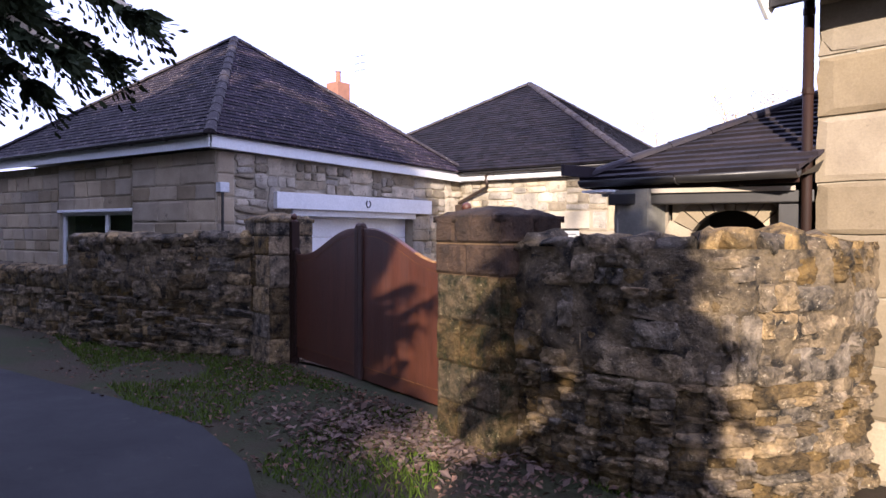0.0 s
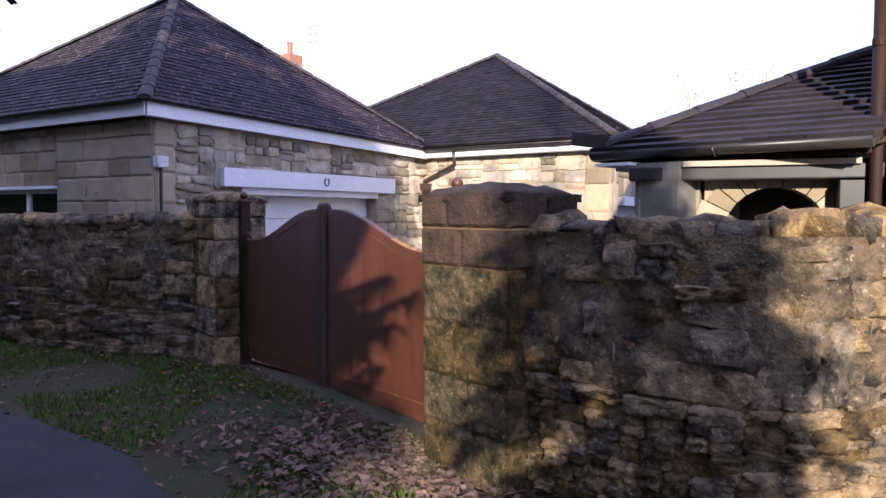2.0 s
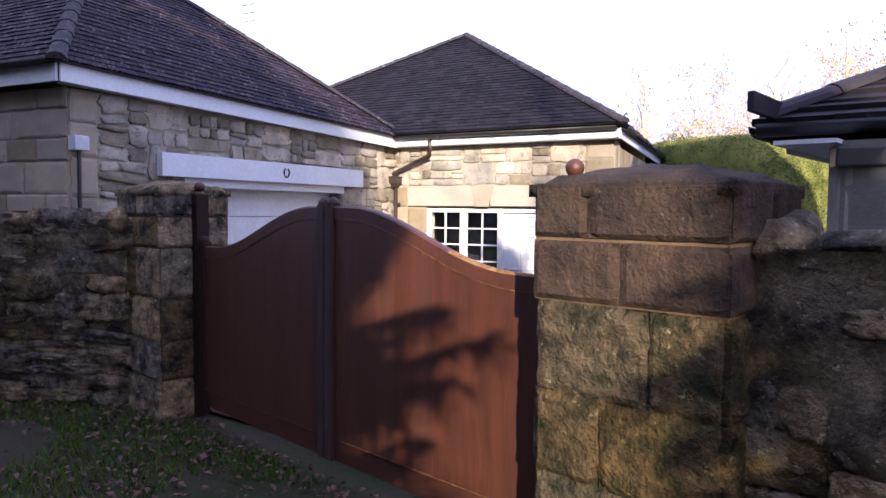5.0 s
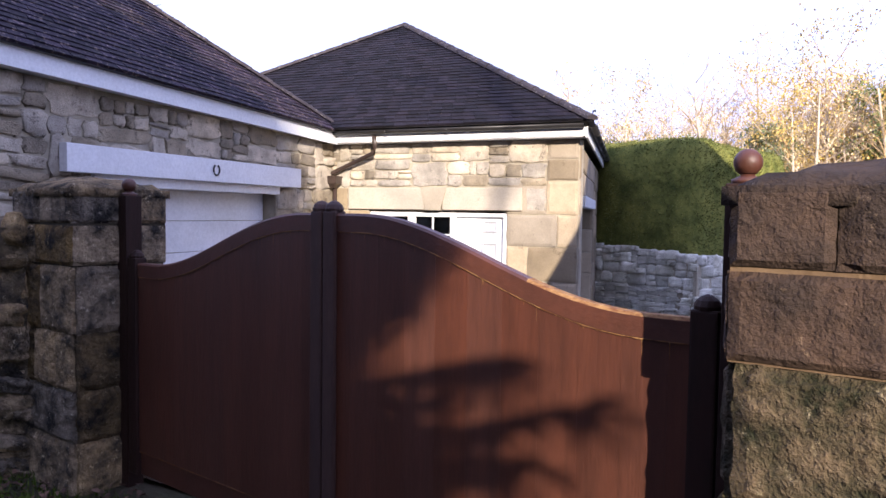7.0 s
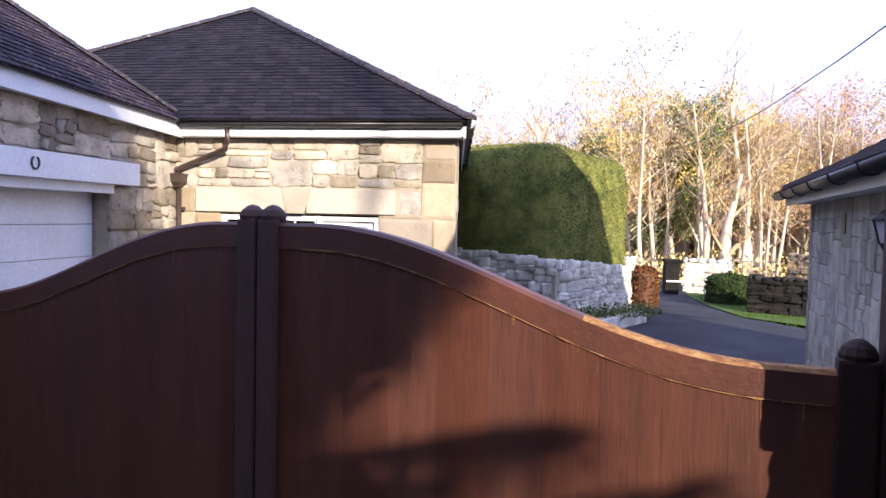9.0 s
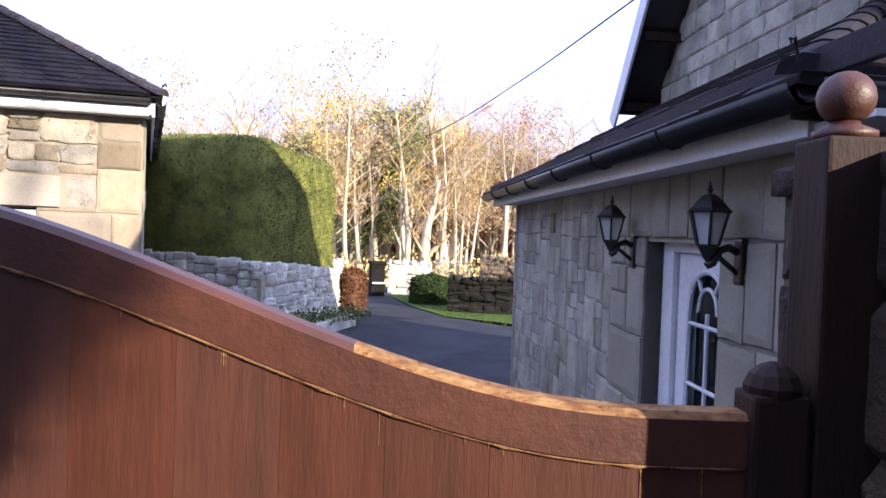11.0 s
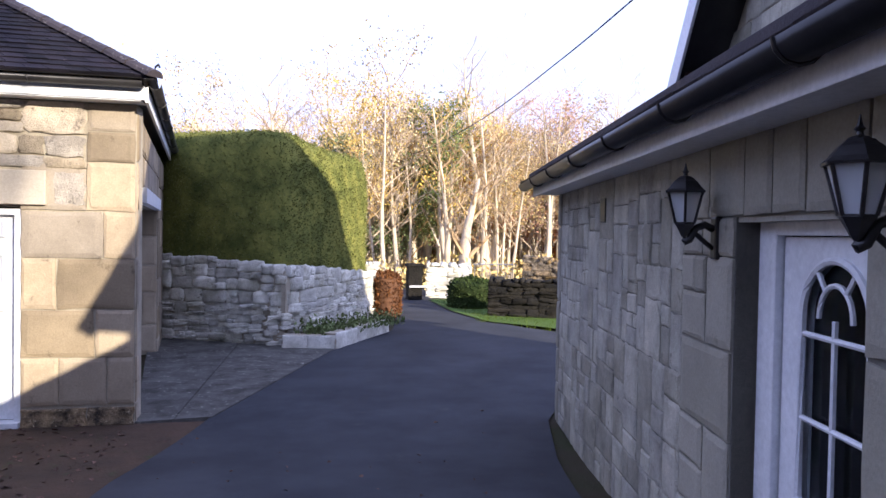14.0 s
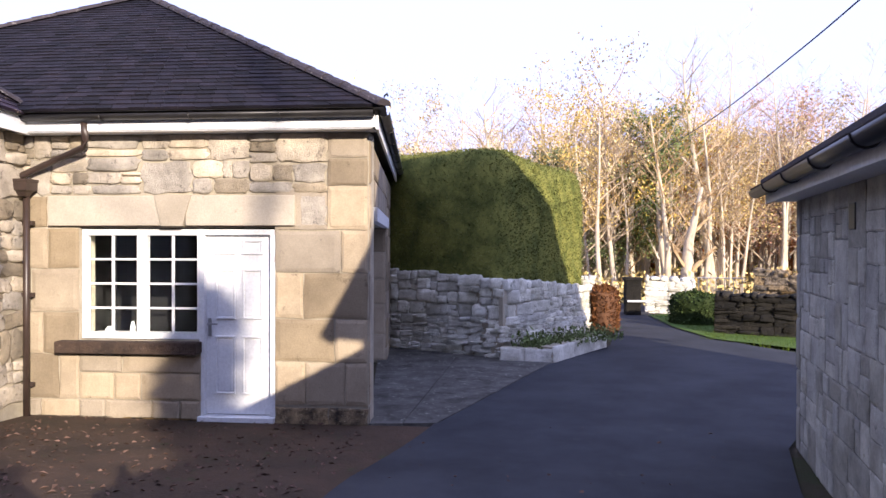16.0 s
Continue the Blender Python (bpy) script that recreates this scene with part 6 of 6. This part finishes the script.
for i in range(200):
    x = wood.uniform(-6, 24) if i % 3 else wood.uniform(4, 15)
    SPOTS.append((x, wood.uniform(30.5, 43), wood.choice((0, 1, 3, 3, 2, 6, 6, 5) if x > 7 else (0, 1, 3, 6, 2, 4))))
for i, (x, y, k) in enumerate(SPOTS):
    m = Matrix.Translation((x, y, gz(x, y))) @ pose(0, 0, 0, 0, 0, rnd.uniform(0, 360)) @ Matrix.Scale(rnd.uniform(0.62, 0.84), 4)
    if TREES[k].location.length < 0.01:
        TREES[k].matrix_basis = m
    else:
        copy_thing(TREES[k], m)
bare_tree(21, 7.6, 0.14, "dryleaf", 300, 0.05, 0.3, "bare reddish tree rising behind the roofs", at=Matrix.Translation((-5.5, 31.0, gz(-5.5, 31.0))))
# tall thin tree far down the lane, unseen, added to dapple the wing front
bare_tree(31, 19, 0.16, "dryleaf", 500, 0.03, 0.66, "unseen thin bare tree added beyond the lane to dapple the wing", at=Matrix.Translation((17.9, -20.2, gz(17.9, -20.2))))
# forked pale tree by the far gate
big = bare_tree(15, 4.3, 0.30, "", 0, 0.05, 0.25, "pale forked tree by the far wall", at=Matrix.Translation((6.6, 29.0, gz(6.6, 29.0))))


def undergrowth(rnd):
    x, y = rnd.uniform(-8, 20), rnd.uniform(27.5, 40)
    return Vector((x, y, gz(x, y) + rnd.random() ** 2 * (0.9 + 0.6 * noise.noise((x * 0.5, y * 0.5, 0))))), Vector((0, 0, 1))


tagged(leaf_shell("undergrowth", undergrowth, 11000, 0.16, "dryleaf", None, 12), "sunlit golden undergrowth and leaf litter on the wood's floor", "undergrowth", kind="stuff")
def thicket(rnd):
    x, y = rnd.uniform(-14, 26), rnd.uniform(43, 46)
    return Vector((x, y, gz(x, y) + 4.2 * rnd.random() ** 1.3 * (0.8 + 0.5 * noise.noise((x * 0.4, y * 0.4, 2))))), Vector((0, -1, 0))


tagged(leaf_shell("thicket", thicket, 26000, 0.30, "rust", None, 13), "russet thicket at the back of the wood", "thicket", kind="stuff")

# conifer beside the lane, its boughs hanging over
def conifer(x, y, h, r, low, seed, label, boughs=46, overhang=()):
    rnd = random.Random(seed)
    t = thing("conifer_tree", label, "tree", "conifers by the lane", at=Matrix.Translation((x, y, gz(x, y))))
    bm = B()
    tube(bm, [(0, 0, -0.2), (0.05, 0, h * 0.4), (0, 0.03, h)], 0.28, 10, 0.03)
    part("trunk", bm, "bark", t, "", True)
    V, F, LV, LF = [], [], [], []
    for i in range(boughs):
        k = (i + rnd.random()) / boughs
        z = low + (h - low) * k
        a = rnd.random() * 2 * math.pi
        L = r * (1 - k * 0.85) * rnd.uniform(0.75, 1.1)
        d = Vector((math.cos(a), math.sin(a), 0))
        if i < len(overhang):
            end = Vector(overhang[i][:3])
            d, L, z = Vector((end.x, end.y, 0)).normalized(), Vector((end.x, end.y, 0)).length, end.z
            if len(overhang[i]) > 3:
                pts = [Vector((0, 0, z)) + d * L * u + Vector((0, 0, overhang[i][3] * L * (1 - u))) for u in [j / 6 for j in range(7)]]
            else:
                pts = [Vector((0, 0, z)) + d * L * u + Vector((0, 0, 0.9 * u - 1.55 * u * u)) for u in [j / 6 for j in range(7)]]
        else:
            pts = [Vector((0, 0, z)) + d * L * u + Vector((0, 0, 0.25 * L * u - 0.55 * L * u * u)) for u in [j / 6 for j in range(7)]]
        for p, q in zip(pts, pts[1:]):
            s = d.cross(Vector((0, 0, 1)))
            b0 = len(V)
            V += [tuple(p + s * 0.02), tuple(p - s * 0.02), tuple(p + Vector((0, 0, 0.03))), tuple(q + s * 0.015), tuple(q - s * 0.015), tuple(q + Vector((0, 0, 0.02)))]
            F += [(b0, b0 + 1, b0 + 4, b0 + 3), (b0 + 1, b0 + 2, b0 + 5, b0 + 4), (b0 + 2, b0, b0 + 3, b0 + 5)]
        sparse = i < len(overhang) and len(overhang[i]) > 3 and overhang[i][3] < 0
        for _ in range(int((80 if sparse else 190 if i < len(overhang) else 105) * L)):
            u = rnd.uniform(0.2, 1.05)
            j = min(5, int(u * 6))
            c = pts[j].lerp(pts[j + 1], min(1, u * 6 - j))
            s = d.cross(Vector((0, 0, 1))) * rnd.choice((-1, 1))
            w = (s * rnd.uniform(0.3, 1) + d * rnd.uniform(0.1, 0.9) + Vector((0, 0, rnd.uniform(-0.9, 0.05)))).normalized()
            ln = rnd.uniform(0.10, 0.24) if i < len(overhang) else rnd.uniform(0.15, 0.45)
            # a drooping spray with side needles
            for g in range(5):
                o = c + w * ln * g / 5 - Vector((0, 0, 0.08 * (g / 5) ** 2))
                e = w.orthogonal().normalized()
                e = (e * math.cos(g * 2.4) + w.cross(e) * math.sin(g * 2.4))
                k0 = len(LV)
                z1 = ln * 0.22 * (1.1 - g / 6)
                LV += [tuple(o), tuple(o + (w + e * 0.5) * z1 + w * 0.015), tuple(o + w * z1 * 2.0), tuple(o + (w - e * 0.5) * z1)]
                LF.append((k0, k0 + 1, k0 + 2, k0 + 3))
    flat_mesh("limbs", V, F, "bark", t)
    flat_mesh("foliage", LV, LF, "conifer", t)["kind"] = "stuff"
    return t


# unseen boughs added along the sun's rays to shape the shade on the gate
shade_boughs = []
for gs, gh, sweep, rise in ((1.12, 2.12, 0.1, 0.15), (1.18, 2.02, -0.2, 0.15), (1.24, 1.93, 0.15, 0.2), (1.30, 1.85, -0.1, 0.2), (1.38, 1.78, 0.2, 0.2), (1.46, 1.70, -0.15, 0.2), (1.54, 1.62, 0.0, 0.2), (1.36, 2.05, 0.3, 0.2), (1.60, 1.85, 0.1, 0.2),
                            (1.42, 1.36, 0.1, -0.1), (1.30, 1.24, -0.2, -0.35), (1.12, 1.36, 0.15, -0.25), (0.80, 1.56, 0.0, -0.26), (1.18, 1.10, 0.1, 0.1), (1.10, 0.92, 0.2, -0.3), (1.02, 0.70, 0.0, -0.1), (0.96, 1.16, -0.15, -0.4), (0.72, 1.20, 0.1, -0.5), (0.46, 1.44, 0.0, -0.34),
                            (1.24, 0.98, -0.1, 0.2), (1.06, 1.26, 0.25, -0.15), (1.16, 0.62, 0.1, -0.2), (0.86, 0.86, -0.2, -0.45)):
    foot = GATE0 + GD * gs
    reach = (foot.y + 1.0 + sweep) / -SUN_Y
    shade_boughs.append((foot.x + SUN_X * reach + 0.9, -1.0 - sweep + 1.0, gh + reach * math.tan(radians(SUN_EL)) - 0.47, rise))
conifer(-0.9, -1.0, 12, 4.0, 3.1, 5, "dark conifer beside the lane with drooping boughs", 80, overhang=[(2.35, 1.95, 2.95), (2.1, 1.6, 3.05), (2.45, 2.2, 3.15), (1.9, 2.0, 2.9), (2.2, 1.4, 3.1), (1.8, 1.6, 2.95), (2.0, 2.3, 3.05), (2.15, 1.85, 3.2), (1.6, 1.9, 2.95), (2.3, 1.7, 3.3)] + shade_boughs)
# out of view, added to shade the east garden wall beside the pillar
conifer(6.88, -3.2, 7.0, 1.12, 0.5, 7, "unseen slim conifer added across the lane to shade the garden wall", 150, overhang=[(-0.14, -0.09, 3.75, 0.1), (-0.12, -0.10, 3.95, 0.1), (-0.15, -0.08, 4.15, 0.1)])
# out of view, added to dapple the foot of the gate
conifer(12.86, -15.5, 8.0, 1.9, 0.8, 9, "unseen conifer added down the lane to shade the lower gate", 200)
# never in view, added with the other shade trees south of the lane
conifer(-9.5, -6.0, 13, 3.6, 1.0, 10, "unseen tall conifer added behind the shade screen", 60)
# unseen mass added to shade gate and lane and darken the street window's reflection
hedge_block("conifer_screen", [(-46, -3.9), (-46, -6.0), (-3.0, -4.4), (0.6, -6.2), (10.2, -15.6), (11.62, -13.90), (1.9, -4.7), (-2.4, -2.6)],
            lambda x, y: 0.3, lambda x, y: 8.0 + 4.2 * min(max(x / 10.0, 0), 1) + 0.5 * noise.noise((x * 0.8, y * 0.8, 4)), "conifer", "unseen dense conifer screen added along the lane to block light", "hedge", 24000, 0.28, 21, 0.5, 0.45)

# chimney pots far behind the roofs
chim = thing("chimney", "distant brick chimney with an aerial behind the roofs", "chimney")
bm = B()
box(bm, pose(-17.9, 20.2, 4.2), 0.7, 0.7, 8.4, 0.02)
part("chimney_body", bm, "brickred", chim)
bm = B()
lathe(bm, pose(-17.9, 20.2, 8.4), [(0.14, 0), (0.11, 0.1), (0.10, 0.45), (0.13, 0.5)], 10)
part("pot", bm, "brickred", chim)
bm = B()
tube(bm, [(-17.0, 20.6, 6.0), (-17.0, 20.6, 9.7)], 0.03, 6)
for z in (8.9, 9.2, 9.5):
    tube(bm, [(-17.3, 20.6, z), (-16.7, 20.6, z)], 0.015, 5)
part("aerial", bm, "steel", chim)

# ---- ground cover ----
def scatter(name, region, n, size, mat, label, category, seed, stand=0.2):
    rnd = random.Random(seed)
    V, F = [], []
    while len(F) < n:
        p = region(rnd)
        if p is None:
            continue
        x, y = p
        a = rnd.random() * 6.283
        z = gz(x, y) + 0.012 + rnd.random() * 0.015
        s = size * rnd.uniform(0.6, 1.4)
        d, e = Vector((math.cos(a), math.sin(a), rnd.uniform(-stand, stand))), Vector((-math.sin(a), math.cos(a), rnd.uniform(-stand, stand)))
        c = Vector((x, y, z))
        k = len(V)
        V += [tuple(c - d * s), tuple(c + e * s * 0.55 + Vector((0, 0, 0.01))), tuple(c + d * s), tuple(c - e * s * 0.55 + Vector((0, 0, 0.012)))]
        F.append((k, k + 1, k + 2, k + 3))
    return tagged(flat_mesh(name, V, F, mat), label, category, kind="stuff")


def lane_edge(x):
    return float(np.interp(x, (-30, -4.4, -0.7, 0.85, 2.4, 6), (2.2, 2.8, 2.9, 2.46, 1.25, -1.9)))


def verge_region(rnd):
    s, n = rnd.uniform(-2.5, 9), -abs(rnd.gauss(0, 1.1)) - 0.05
    p = GATE0 + GD * s + GN * n
    if n < -2.6 or p.y < lane_edge(p.x) or rnd.random() > 0.55 + 0.6 * noise.noise((p.x * 1.1, p.y * 1.1, 5)):
        return None
    return p.x, p.y


scatter("fallen_leaves", verge_region, 3600, 0.025, "litter", "brown fallen leaves scattered before the gate", "leaves", 14, 0.5)


def patch_region(rnd):
    x, y = rnd.gauss(0.75, 0.55), rnd.gauss(3.75, 0.28)
    return (x, y) if (x - GATE0.x) * GN.x + (y - GATE0.y) * GN.y < -0.06 else None


scatter("fallen_leaves", patch_region, 1500, 0.038, "litter", "drift of russet leaves against the gate pillar", "leaves", 24, 0.6)


def yard_region(rnd):
    x, y = rnd.uniform(-4.7, 2.6), rnd.uniform(5.2, 12)
    if x > -0.9 and rnd.random() < 0.93:
        return None
    return x, y


scatter("fallen_leaves", yard_region, 1500, 0.028, "litter", "scattered leaves on the yard", "leaves", 15, 0.4)


def blades(rnd):
    s, n = rnd.uniform(-2.0, 9), rnd.uniform(-2.1, -0.1)
    p = GATE0 + GD * s + GN * n
    if noise.noise((p.x * 0.8, p.y * 0.8, 9)) < -0.05 or p.y < lane_edge(p.x):
        return None
    return p.x, p.y


def grass(name, region, n, h, seed, label):
    rnd = random.Random(seed)
    V, F = [], []
    while len(F) < n:
        p = region(rnd)
        if p is None:
            continue
        x, y = p
        a = rnd.random() * 6.283
        z = gz(x, y) - 0.01
        hh = h * rnd.uniform(0.5, 1.3)
        dx, dy = math.cos(a) * 0.006, math.sin(a) * 0.006
        lx, ly = rnd.gauss(0, 0.025), rnd.gauss(0, 0.025)
        k = len(V)
        V += [(x - dx, y - dy, z), (x + dx, y + dy, z), (x + lx, y + ly, z + hh)]
        F.append((k, k + 1, k + 2))
    return tagged(flat_mesh(name, V, F, "grass"), label, "grass", kind="stuff")


grass("grass", blades, 16000, 0.055, 16, "short rough grass on the verge before the gate")


def lawn_region(rnd):
    u, v = rnd.random(), rnd.random()
    a = Vector((7.2, 16.3)).lerp(Vector((4.5, 19.6)), u * 2) if u < 0.5 else Vector((4.75, 19.4)).lerp(Vector((4.45, 24.2)), u * 2 - 1)
    b = Vector((8.8, 19.3)).lerp(Vector((6.4, 20.4)), u * 2) if u < 0.5 else Vector((6.1, 21.2)).lerp(Vector((5.9, 24.8)), u * 2 - 1)
    p = a.lerp(b, v)
    return p.x, p.y


grass("lawn_grass", lawn_region, 9000, 0.11, 17, "mown grass of the far lawn")
